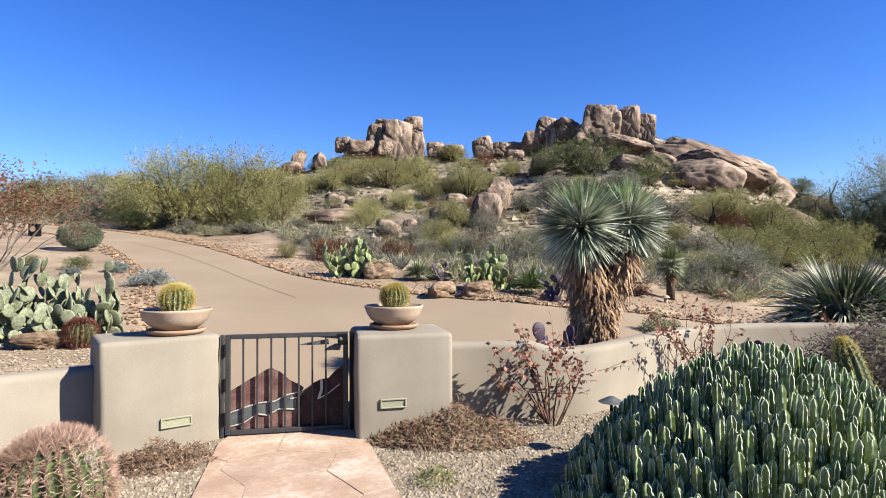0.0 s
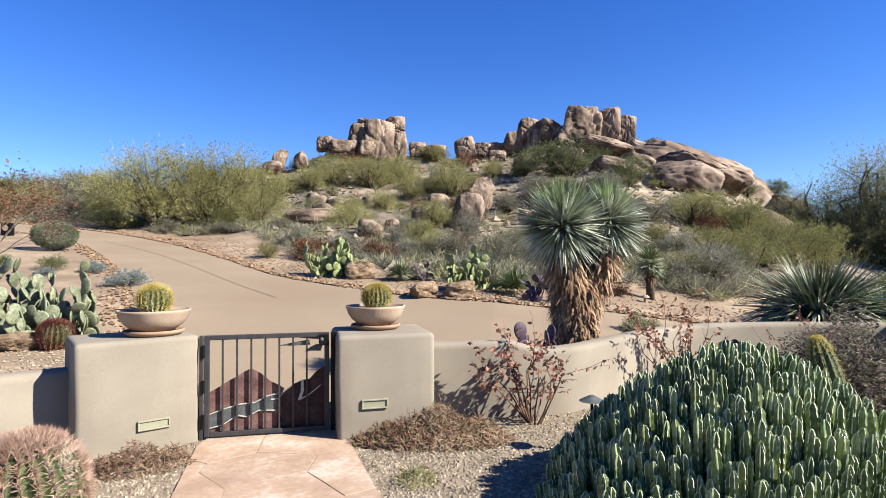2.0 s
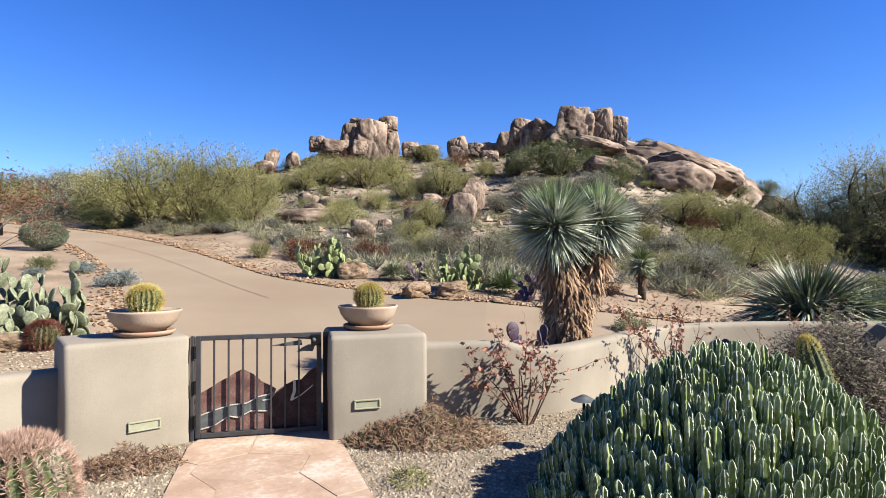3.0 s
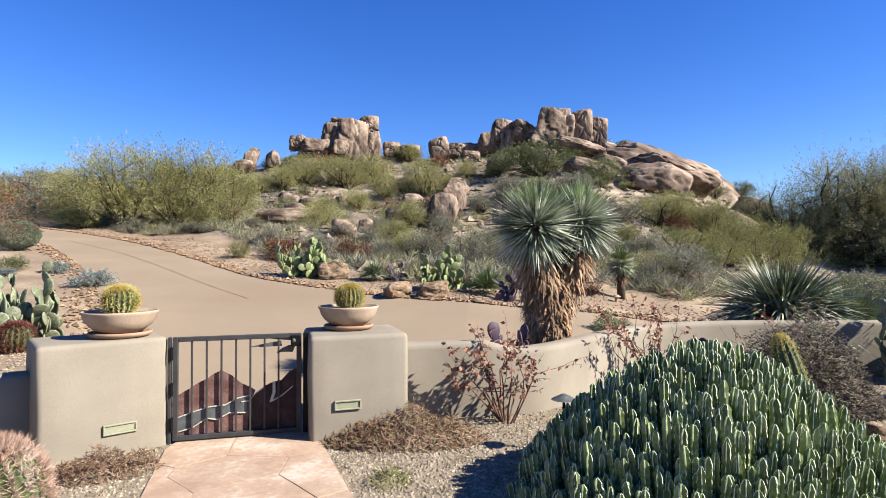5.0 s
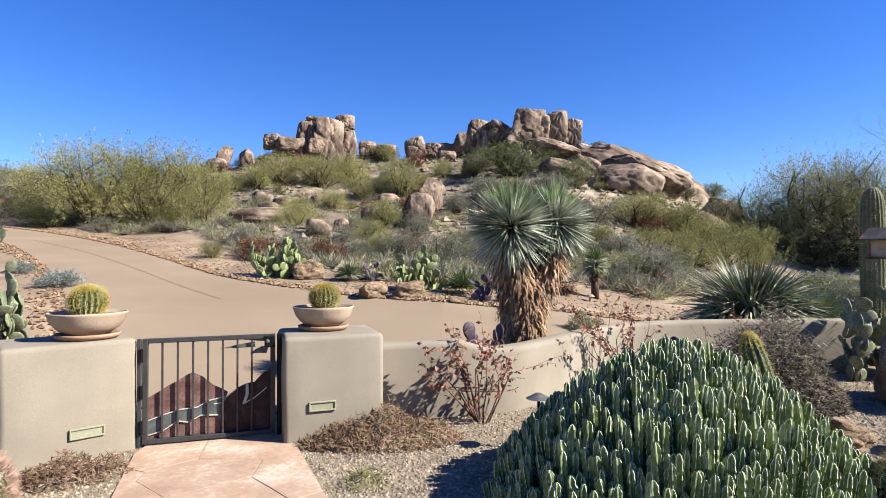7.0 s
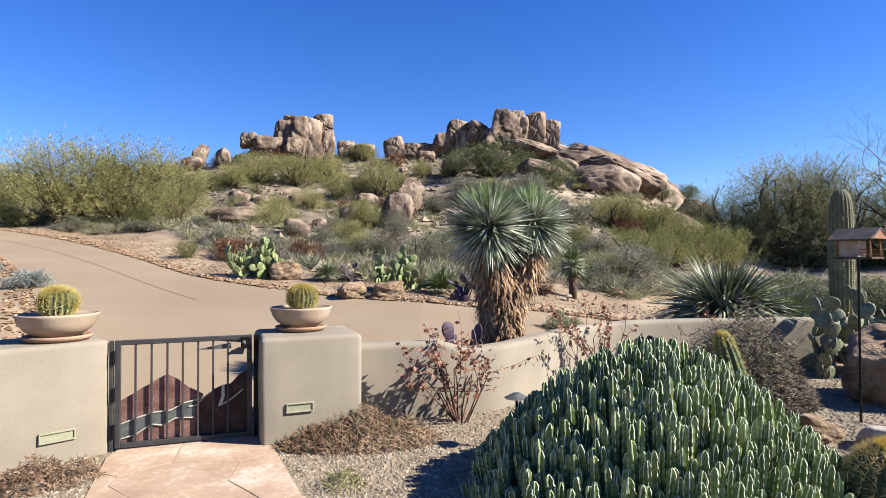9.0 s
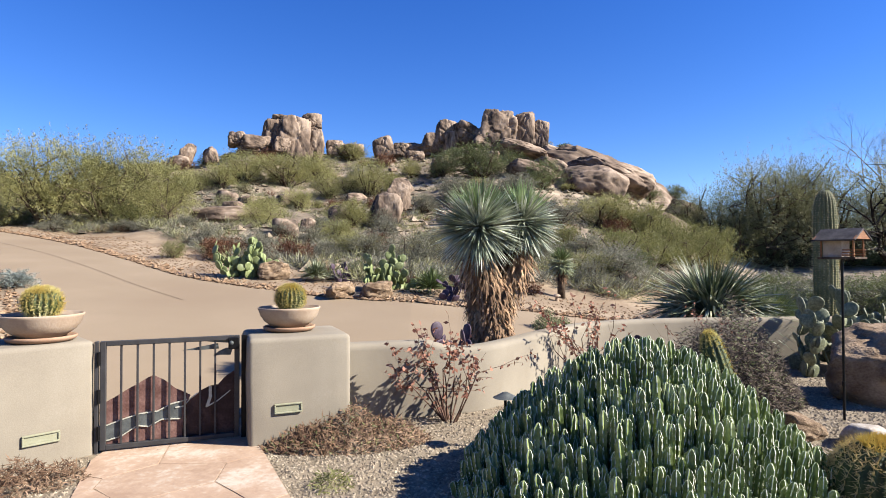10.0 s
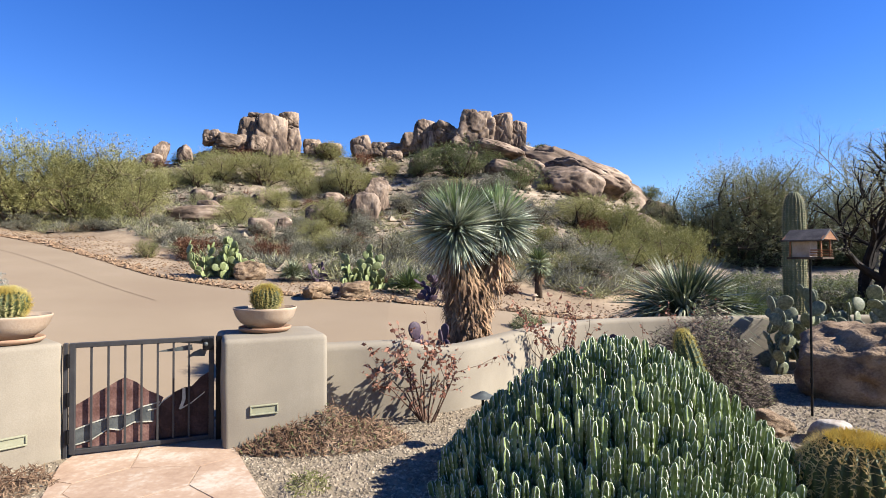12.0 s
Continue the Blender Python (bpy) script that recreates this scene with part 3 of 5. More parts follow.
for a in [(12.27, 24.86, 3.15, 1.75), (13.99, 24.28, 3.08, 1.7), (16.5, 29.6, 3.6, 2.6), (18.7, 30.4, 3.2, 2.3), (16.99, 26.55, 3.11, 2.28), (20.11, 28.79, 3.37, 2.81), (-5.21, 19.34, 0.83, 0.68), (-9.06, 28.21, 2.2, 1.1), (9.79, 24.12, 1.41, 1.41)]:
    shrub("yellow", *a)
for a in [(-8.45, 15.12, 0.68, 0.35), (-6.83, 13.5, 0.94, 0.47), (-9.1, 14.26, 0.55, 0.25)]:
    shrub("silver", *a)
for a in [(28.24, 35.17, 8.65, 7.74), (26.09, 36.81, 5.78, 5.43), (30.78, 32.97, 8.29, 7.23), (34.11, 29.51, 7.72, 7.40), (24.70, 37.76, 4.08, 3.55), (29.57, 34.08, 7.62, 7.03), (32.97, 30.78, 5.17, 5.20), (18.4, 30.93, 1.99, 1.17), (5.83, 46.75, 1.05, 0.76), (-4.84, 33.38, 0.95, 0.64), (-34.27, 38.21, 1.63, 0.99), (2.19, 18.7, 1.25, 0.79), (-6.26, 38.88, 1.21, 0.82), (3.15, 22.25, 2.41, 1.39), (7.53, 32.51, 1.9, 1.37), (-4.94, 43.91, 1.18, 0.69), (-9.47, 34.98, 2.27, 1.14), (7.42, 32.76, 1.82, 0.99), (-23.18, 38.38, 1.38, 0.97), (-6.44, 33.42, 1.36, 0.98), (16.35, 33.69, 1.52, 0.77)]:
    shrub("olive", *a)
for a in [(11.65, 15.01, 2.30, 1.10), (11.86, 13.54, 2.53, 1.04), (14.27, 15.41, 2.76, 1.16), (15.36, 15.04, 2.76, 1.16), (11.82, 10.79, 1.95, 0.98), (10.72, 11.33, 1.84, 0.92), (13.83, 11.52, 2.53, 1.10), (14.73, 18.31, 2.99, 1.22)]:
    shrub("grey", *a)
for a in [(9.44, 12.30, 2.18, 1.16), (10.04, 11.15, 1.95, 1.04), (11.97, 11.36, 2.53, 1.16), (11.41, 9.74, 2.07, 1.10), (13.36, 16.20, 2.99, 1.40), (15.54, 12.59, 2.76, 1.34)]:
    shrub("dark", *a)
for a in [(9.13, 10.88, 1.72, 0.92), (12.97, 13.20, 2.53, 1.22), (10.87, 14.97, 2.30, 1.22), (14.12, 12.71, 2.30, 1.16)]:
    shrub("grey", *a)

# ---- boulders of the hill: x, y, foot, width, height, turn, tilt ----
for i, (x, y, z, w, h, tu, ti) in enumerate([(-2.75, 53.1, 13.15, 1.75, 1.5, 6, 0), (-5.2, 51.4, 11.0, 1.5, 1.15, 20, 0), (-5.85, 53.0, 11.0, 2.3, 3.45, 12, 3), (-4.3, 52.6, 10.9, 2.8, 3.6, 8, 0), (-2.6, 52.8, 10.8, 1.95, 2.55, 5, -2), (-5.0, 53.6, 13.6, 2.4, 0.95, 0, 0), (-7.3, 52.58, 10.92, 3.03, 1.41, 20, 4), (-8.98, 52.32, 11.66, 1.5, 1.1, 0, 0), (-8.03, 52.47, 11.65, 1.01, 0.91, 0, 0), (-12.84, 51.5, 9.76, 1.17, 1.86, 0, 10), (-11.08, 51.91, 9.95, 1.19, 1.38, 0, -14), (-13.42, 51.35, 9.24, 1.95, 1.17, 0, 0), (3.7, 52.95, 11.06, 1.87, 1.87, 0, -14), (9.38, 52.25, 12.48, 1.77, 2.08, 0, 0)]):
    rock("boulder", DOME if w > 4.6 else BIG if z > 10 else ROUND, i + 0, x, y, z, w, h, w * 0.8, tu, ti, "weathered tan granite boulder on the hill", "boulder", "hill boulders")
for i, (x, y, z, w, h, tu, ti) in enumerate([(10.5, 52.04, 12.2, 1.66, 1.76, 40, 12), (11.5, 51.82, 12.23, 2.9, 1.66, 0, 18), (8.3, 52.43, 11.61, 1.98, 1.56, 10, 0), (7.27, 53.32, 11.18, 3.17, 1.27, 0, 0), (5.41, 52.81, 11.11, 1.67, 1.25, 0, 0), (6.42, 51.62, 10.36, 1.63, 1.02, 0, 0), (9.64, 51.72, 11.14, 1.23, 2.06, 0, 0), (14.1, 51.1, 12.3, 3.4, 2.8, -15, 0), (16.40, 50.8, 12.2, 2.0, 3.0, -15, 0), (17.85, 50.6, 12.1, 1.6, 2.35, -15, 0), (14.62, 50.85, 12.29, 1.23, 0.72, 0, 0), (14.82, 46.72, 10.31, 4.71, 1.13, 0, 10), (20.55, 43.49, 7.18, 7.34, 2.23, 0, 16)]):
    rock("boulder", DOME if w > 4.6 else BIG if z > 10 else ROUND, i + 14, x, y, z, w, h, w * 0.8, tu, ti, "weathered tan granite boulder on the hill", "boulder", "hill boulders")
for i, (x, y, z, w, h, tu, ti) in enumerate([(18.44, 40.5, 6.25, 4.47, 2.48, 0, 8), (26.16, 41.07, 4.07, 3.41, 1.88, 0, 40), (20.39, 34.42, 2.88, 3.2, 1.57, 0, 25), (4.16, 40.7, 6.12, 1.52, 1.36, 0, 0), (2.15, 30.2, 3.2, 1.65, 1.95, 0, 6), (3.2, 33.0, 4.6, 1.5, 1.8, 0, -8), (-0.16, 30.41, 3.29, 1.12, 1.24, 0, 0), (-1.62, 28.37, 2.95, 0.82, 0.71, 0, 10), (-5.9, 31.6, 3.25, 3.6, 1.15, 0, -4), (13.86, 41.04, 7.56, 3.73, 1.24, 0, 12), (16.25, 44.01, 8.55, 2.67, 1.16, 0, 20), (-0.69, 53.08, 11.27, 1.55, 1.14, 0, 0), (0.85, 53.08, 11.09, 2.07, 0.93, 0, 0), (13.03, 50.98, 11.67, 3.07, 1.23, 0, 8), (-5.05, 34.55, 4.57, 1.65, 0.73, 0, 0)]):
    rock("boulder", DOME if w > 4.6 else BIG if z > 10 else ROUND, i + 28, x, y, z, w, h, w * 0.8, tu, ti, "weathered tan granite boulder on the hill", "boulder", "hill boulders")
for i, (x, y, z, w, h, tu, ti) in enumerate([(3.25, 50.11, 9.51, 1.97, 0.89, 0, 0), (0.97, 37.9, 5.23, 1.48, 0.74, 0, 0)]):
    rock("boulder", DOME if w > 4.6 else BIG if z > 10 else ROUND, i + 42, x, y, z, w, h, w * 0.8, tu, ti, "weathered tan granite boulder on the hill", "boulder", "hill boulders")
rock("bedrock", DOME, 1, 24.9, 47.5, 4.3, 17.0, 5.0, 6.5, -8, 27, "long smooth whaleback of tan bedrock on the ridge", "bedrock")

# ---- low growth and loose stones over the hill ----
def on_hill(rnd, lo, hi):
    az = rnd.uniform(*lo)
    f = lerp_table(FOOT, az) + lerp_table(((-40, 1.0), (-28, 3.5), (-18, 6.5), (-8, 3.6), (0, 1.4), (10, 1.6), (18, 3.2), (27, 3.2), (34, 2.5)), az)
    d = f + (RIDGE + 3 - f) * rnd.random() ** hi
    return d * math.sin(radians(az)), d * math.cos(radians(az)), d, az


def tufts(name, material, count, size, seed, label, span=(-48, 36), hi=1.3, blades=38, tall=0.8):
    rnd = random.Random(seed)
    v, f = [], []
    for _ in range(count):
        x, y, d, az = on_hill(rnd, span, hi)
        if noise.noise((x * 0.12, y * 0.12, seed)) < -0.22:
            continue
        z = land(x, y)
        w = size * rnd.uniform(0.5, 1.5)
        for _ in range(blades):
            a, e = rnd.uniform(0, 6.283), rnd.uniform(0.15, 1.35)
            g = Vector((math.cos(a) * math.cos(e), math.sin(a) * math.cos(e), math.sin(e) * tall))
            p = Vector((x, y, z - 0.02)) + Vector((rnd.gauss(0, 0.3), rnd.gauss(0, 0.3), abs(rnd.gauss(0, 0.22)))) * w
            s = g.cross(Vector((rnd.gauss(0, 1), rnd.gauss(0, 1), rnd.gauss(0, 1)))).normalized() * w * 0.024
            o = len(v)
            v += [p - s, p + g * w * 0.5 - s, p + g * w, p + g * w * 0.5 + s]
            f.append((o, o + 1, o + 2, o + 3))
    return tagged(raw(name, v, f, material), label, "scrub", kind="stuff")


tufts("low_scrub", L_GR, 3000, 0.36, 3, "low grey-green scrub covering the hillside")
tufts("low_scrub", L_OL, 1900, 0.38, 5, "low olive scrub covering the hillside")
tufts("dry_grass", L_RD, 400, 0.32, 8, "low reddish dry scrub on the hillside")
tufts("dry_grass", mat("straw", rgb("#8d7a58"), rgb("#b8a47c"), 3, 0.8, 0, 9, island=0.3), 1100, 0.28, 9, "pale dry grass between the rocks")

rnd = random.Random(21)
for i in range(80):
    x, y, d, az = on_hill(rnd, (-34, 30), 0.8)
    if -34 < az < -12 and d < 40:
        continue
    w = rnd.uniform(0.3, 1.25) * (0.6 + d / 60)
    rock("stone", SMALL, i, x, y, land(x, y) - 0.05, w, w * rnd.uniform(0.45, 0.8), w * rnd.uniform(0.6, 1), rnd.uniform(0, 360), rnd.uniform(-12, 12),
         "weathered granite stone among the scrub", "stone", "hill stones")


def pebbles(name, spots, size, material, label, cat="gravel", flat=0.6):
    rnd = random.Random(len(spots))
    v, f = [], []
    base = ((1, 0, 0), (0, 1, 0), (-1, 0, 0), (0, -1, 0), (0, 0, 1), (0, 0, -0.6))
    tri = ((0, 1, 4), (1, 2, 4), (2, 3, 4), (3, 0, 4), (1, 0, 5), (2, 1, 5), (3, 2, 5), (0, 3, 5))
    for x, y, z in spots:
        s = size * rnd.uniform(0.45, 1.25)
        a = rnd.uniform(0, 6.283)
        ca, sa = math.cos(a), math.sin(a)
        kx, ky, kz = rnd.uniform(0.7, 1.3), rnd.uniform(0.6, 1.1), flat * rnd.uniform(0.7, 1.3)
        o = len(v)
        for bx, by, bz in base:
            px, py = (bx + rnd.uniform(-0.25, 0.25)) * kx * s, (by + rnd.uniform(-0.25, 0.25)) * ky * s
            v.append((x + px * ca - py * sa, y + px * sa + py * ca, z + (bz + rnd.uniform(-0.2, 0.2)) * kz * s))
        f += [tuple(o + q for q in t) for t in tri]
    return tagged(raw(name, v, f, material), label, cat, kind="stuff")


rnd = random.Random(31)
spots = []
for _ in range(4200):
    x, y, d, az = on_hill(rnd, (-44, 32), 0.9)
    if noise.noise((x * 0.2, y * 0.2, 5)) > -0.15:
        spots.append((x, y, land(x, y) + 0.03))
RUBBLE = mat("hill_rubble", rgb("#6d6154"), rgb("#b5a48e"), 2, 0.95, 0.4, 12, island=0.3, c3=rgb("#94856f"))
pebbles("rubble", spots, 0.30, RUBBLE, "grey-tan stone rubble strewn over the hillside", "rubble", 0.6)

# courtyard gravel
bm = bmesh.new()
vs = [bm.verts.new((x, y, 0.006)) for x, y in COURT]
bmesh.ops.triangulate(bm, faces=[bm.faces.new(vs)])
tagged(part("ground_gravel_bed", bm, GRAVEL), "beige gravel bed inside the courtyard", "gravel", kind="structure")


def on_path(x, y):
    return y < 5.25 and -1.95 + (5.09 - y) * 0.232 < x < -0.634 + (5.07 - y) * 0.307


rnd = random.Random(5)
spots = []
while len(spots) < 36000:
    az, d = rnd.uniform(-42, 50), 3.3 + 6.4 * rnd.random()
    x, y = d * math.sin(radians(az)), d * math.cos(radians(az))
    if in_court(x, y) and not on_path(x, y):
        spots.append((x, y, 0.008))
pebbles("gravel", spots, 0.0165, PEBBLE, "loose beige and grey gravel stones")
spots = []
while len(spots) < 6000:
    x, y = rnd.uniform(-6.5, -2.7), rnd.uniform(4.6, 8)
    if not in_court(x, y) and math.degrees(math.atan2(x, y)) < -25:
        spots.append((x, y, land(x, y) + 0.004))
pebbles("gravel", spots, 0.019, PEBBLE, "loose pale gravel in the raised bed")

# stones along the driveway's edges
EDGE = mat("edge_stone", rgb("#85694f"), rgb("#b99c7c"), 4, 0.9, 0.3, 30, island=0.35, c3=rgb("#a08265"))
spots = []
for i, p in enumerate(chain([(*q, 0) for q in FAR_EDGE], 700)):
    for _ in range(2):
        t = abs(rnd.gauss(0, 0.22)) + 0.05
        x, y = p.x + t * 0.45, p.y + t * 0.85
        spots.append((x, y, land(x, y) + 0.03))
pebbles("edge_stones", spots, 0.085, EDGE, "tan fist-sized stones edging the driveway", "stones", 0.55)
spots = []
for p in chain([(*q, 0) for q in NEAR_EDGE[:10]], 330):
    for _ in range(3):
        t = abs(rnd.gauss(0, 0.32)) - 0.01
        x, y = p.x - t * 0.85, p.y - t * 0.4
        spots.append((x, y, land(x, y) + 0.02))
pebbles("edge_stones", spots, 0.065, EDGE, "orange-tan stones edging the driveway", "stones", 0.55)

spots = []
for p in chain([(*q, 0) for q in FAR_EDGE[1:]], 900):
    for _ in range(6):
        t = 0.1 + 2.6 * rnd.random() ** 1.3
        x, y = p.x + t * 0.45 + rnd.gauss(0, 0.1), p.y + t * 0.85
        spots.append((x, y, land(x, y) + 0.006))
pebbles("gravel", spots, 0.034, EDGE, "scattered orange-tan pebbles on the sand")


# ---- flagstone path ----
def clip_poly(poly, nx, ny, c):
    out = []
    for i, p in enumerate(poly):
        q = poly[(i + 1) % len(poly)]
        dp, dq = p[0] * nx + p[1] * ny - c, q[0] * nx + q[1] * ny - c
        if dp <= 0:
            out.append(p)
        if dp * dq < 0:
            t = dp / (dp - dq)
            out.append((p[0] + (q[0] - p[0]) * t, p[1] + (q[1] - p[1]) * t))
    return out


bm = bmesh.new()
bm.faces.new([bm.verts.new(p) for p in ((-1.93, 5.6, 0.0175), (-0.9, 5.95, 0.0175), (-0.63, 5.07, 0.0175), (0.62, 1.0, 0.0175), (-1.0, 1.0, 0.0175), (-1.95, 5.09, 0.0175))])
path = tagged(part("pavement_path", bm, GROUT), "pink and cream flagstone path to the gate", "path", kind="structure")
SIDES = ((-0.99, 0.95), (0.63, 0.95), (-0.634, 5.07), (-0.9, 5.9), (-1.93, 5.55), (-1.95, 5.09))
rnd = random.Random(14)
seeds = []
for j in range(7):
    for i in range(-1, 4):
        seeds.append((-1.75 + 0.17 * (5 - (1.2 + j * 0.70)) + (i + 0.5 * (j % 2)) * 0.74 + rnd.uniform(-0.28, 0.28), 1.2 + j * 0.70 + rnd.uniform(-0.27, 0.27)))
for a in seeds:
    poly = [(a[0] - 2, a[1] - 2), (a[0] + 2, a[1] - 2), (a[0] + 2, a[1] + 2), (a[0] - 2, a[1] + 2)]
    for b in seeds:
        if b != a:
            nx, ny = b[0] - a[0], b[1] - a[1]
            ln = math.hypot(nx, ny)
            nx, ny = nx / ln, ny / ln
            poly = clip_poly(poly, nx, ny, nx * (a[0] + b[0]) / 2 + ny * (a[1] + b[1]) / 2 - 0.004)
    # the path's sides
    for (x0, y0), (x1, y1) in zip(SIDES, SIDES[1:] + SIDES[:1]):
        ln = math.hypot(x1 - x0, y1 - y0)
        nx, ny = (y1 - y0) / ln, (x0 - x1) / ln
        poly = clip_poly(poly, nx, ny, nx * x0 + ny * y0)
    if len(poly) < 3:
        continue
    area = abs(sum(p[0] * q[1] - q[0] * p[1] for p, q in zip(poly, poly[1:] + poly[:1]))) / 2
    if area < 0.01:
        continue
    cx, cy = sum(p[0] for p in poly) / len(poly), sum(p[1] for p in poly) / len(poly)
    bm = bmesh.new()
    # uneven edge
    ring = []
    for p, q in zip(poly, poly[1:] + poly[:1]):
        for k in range(4):
            t = k / 4
            x, y = p[0] + (q[0] - p[0]) * t, p[1] + (q[1] - p[1]) * t
            w = 1 - 0.001 - 0.008 * noise.noise((x * 7, y * 7, 1))
            ring.append((cx + (x - cx) * w, cy + (y - cy) * w))
    up = rnd.uniform(0.0185, 0.0215)
    t_ = [bm.verts.new((cx + (x - cx) * 0.992, cy + (y - cy) * 0.992, up + 0.003 * noise.noise((x * 3, y * 3, 9)))) for x, y in ring]
    b_ = [bm.verts.new((x, y, 0.008)) for x, y in ring]
    bm.faces.new(t_)
    for i in range(len(ring)):
        bm.faces.new((t_[i], b_[i], b_[(i + 1) % len(ring)], t_[(i + 1) % len(ring)]))
    bmesh.ops.recalc_face_normals(bm, faces=bm.faces)
    part("flagstone", bm, FLAG, path)


# ---- gate ----
def prism(bm, pts, y0, y1):
    a = [bm.verts.new((x, y0, z)) for x, z in pts]
    b = [bm.verts.new((x, y1, z)) for x, z in pts]
    bm.faces.new(a)
    bm.faces.new(b[::-1])
    n = len(pts)
    for i in range(n):
        bm.faces.new((a[i], b[i], b[(i + 1) % n], a[(i + 1) % n]))
    bmesh.ops.recalc_face_normals(bm, faces=bm.faces)


def strip_pts(line, w):
    return [(x, z + w / 2) for x, z in line] + [(x, z - w / 2) for x, z in reversed(line)]


gate = thing("garden_gate", pose(-1.965, 5.30, 0, 0, 0, 11), "closed grey iron garden gate with cut metal mountain scenery", "gate")
GW, GB, GT = 1.09, 0.032, 0.93
bm = bmesh.new()
for x in (0.022, GW - 0.022):
    box(bm, 0.044, 0.044, GT - GB, Matrix.Translation((x, 0, (GT + GB) / 2)), 0.004, 1)
for z in (GT - 0.02, GB + 0.02):
    box(bm, GW - 0.088, 0.042, 0.04, Matrix.Translation((GW / 2, 0, z)), 0.004, 1)
part("frame", bm, IRON, gate)
bm = bmesh.new()
box(bm, 0.017, 0.017, GT - GB - 0.08, Matrix.Translation((0, -0.005, (GT + GB) / 2)), 0.002, 1)
bar = part("bar", bm, IRON, gate)
bar.location.x = 0.155
for i in range(1, 7):
    share(bar, gate, pose(0.155 + i * 0.122, 0, 0))


def uv(cx, cy):
    return ((cx - 70) / 635 * GW, GB + (612 - cy) / 520 * (GT - GB))


def plate(name, pts, y, material, label, t=0.004):
    b = bmesh.new()
    prism(b, [uv(*p) for p in pts], y, y + t)
    return part(name, b, material, gate, label)


plate("mountain_plate", ((88, 598), (88, 390), (150, 355), (190, 330), (230, 310), (265, 288), (300, 272), (350, 300), (400, 345), (440, 365), (470, 385), (440, 460), (430, 598)), 0.022, RUST, "rust brown mountain cut from sheet metal")
# right pillar's shadow on the gate is painted in as a darker rust
plate("ridge_plate", ((431, 598), (436, 450), (470, 402), (520, 365), (560, 347), (600, 342), (640, 300), (680, 276), (690, 280), (690, 598)), 0.030, RUST_SHADE, "rust ridge cut from sheet metal, coloured dark for the pillar's shadow")
plate("valley_plate", ((90, 570), (90, 503), (165, 478), (240, 458), (320, 453), (380, 424), (430, 412), (428, 494), (340, 490), (280, 520), (230, 510), (160, 555)), 0.014, STEEL, "grey steel valley band")
for ln in (((90, 500), (165, 475), (240, 455), (320, 450), (380, 420), (455, 405)), ((90, 572), (160, 556), (230, 512)), ((230, 512), (280, 522), (340, 492), (425, 497)), ((545, 450), (600, 422), (660, 375)), ((400, 440), (440, 436), (470, 400), (520, 366))):
    b = bmesh.new()
    prism(b, strip_pts([uv(*p) for p in ln], 0.010), 0.008, 0.013)
    part("river_line", b, WHITE, gate, "pale bare metal line")
b = bmesh.new()
prism(b, [uv(*p) for p in ((556, 342), (570, 348), (572, 400), (556, 446), (540, 450), (556, 400))], 0.008, 0.013)
part("river_line", b, WHITE, gate, "pale bare metal line")
for pts in (((430, 158), (520, 142), (600, 130), (604, 158), (520, 160)), ((545, 118), (590, 104), (650, 100), (650, 130), (590, 124)), ((575, 195), (605, 170), (640, 155), (672, 160), (660, 193), (610, 190))):
    plate("cloud_plate", pts, 0.012, STEEL, "grey steel cloud shape")
bm = bmesh.new()
box(bm, 0.09, 0.05, 0.10, Matrix.Translation((GW - 0.05, -0.03, 0.865)), 0.006, 2)
lock = part("lock_box", bm, BLACK, gate, "black lock box")
bm = bmesh.new()
bmesh.ops.create_uvsphere(bm, u_segments=14, v_segments=8, radius=0.02, matrix=Matrix.Translation((GW - 0.07, -0.075, 0.872)))
rod(bm, (GW - 0.07, -0.05, 0.872), (GW - 0.07, -0.075, 0.872), 0.009)
part("knob", bm, STEEL, lock, "round steel knob", smooth=True)
bm = bmesh.new()
box(bm, 0.03, 0.05, 0.95, Matrix.Translation((-0.026, 0.005, 0.455)), 0.004, 1)
part("hinge_post", bm, IRON, gate)
# added black strip: stands for the shade between gate and pillar
bm = bmesh.new()
box(bm, 0.05, 0.05, 0.95, Matrix.Translation((GW + 0.04, 0.01, 0.455)), 0.004, 1)
part("gap_shade", bm, BLACK, gate, "black strip standing in for the shaded gap beside the pillar")
bm = bmesh.new()
rod(bm, (-0.006, -0.028, -0.055), (-0.006, -0.028, 0.055), 0.014, sides=10)
hg = part("hinge", bm, BLACK, gate, "black barrel hinge")
hg.location.z = 0.18
for z in (0.48, 0.79):
    share(hg, gate, pose(0, 0, z))


# ---- cacti ----
GREEN_B = mat("barrel_green", rgb("#475230"), rgb("#68723f"), 14, 0.6, 0.2, 60)
SP_GOLD = leafmat("gold_spine", "#d6b85a", "#f6eeb4", "#e8d684", 0.5, 0.4, tone=0.72)
SP_PINK = leafmat("pink_spine", "#b4917a", "#f4e2d0", "#d8b8a2", 0.5, 0.3, tone=0.62)
SP_RUST = leafmat("rust_spine", "#7a4238", "#a86a58", "#925448", 0.5, 0.3)
SP_TAN = leafmat("tan_spine", "#b8a26c", "#f2e6ba", "#d6c490", 0.5, 0.3, tone=0.8)


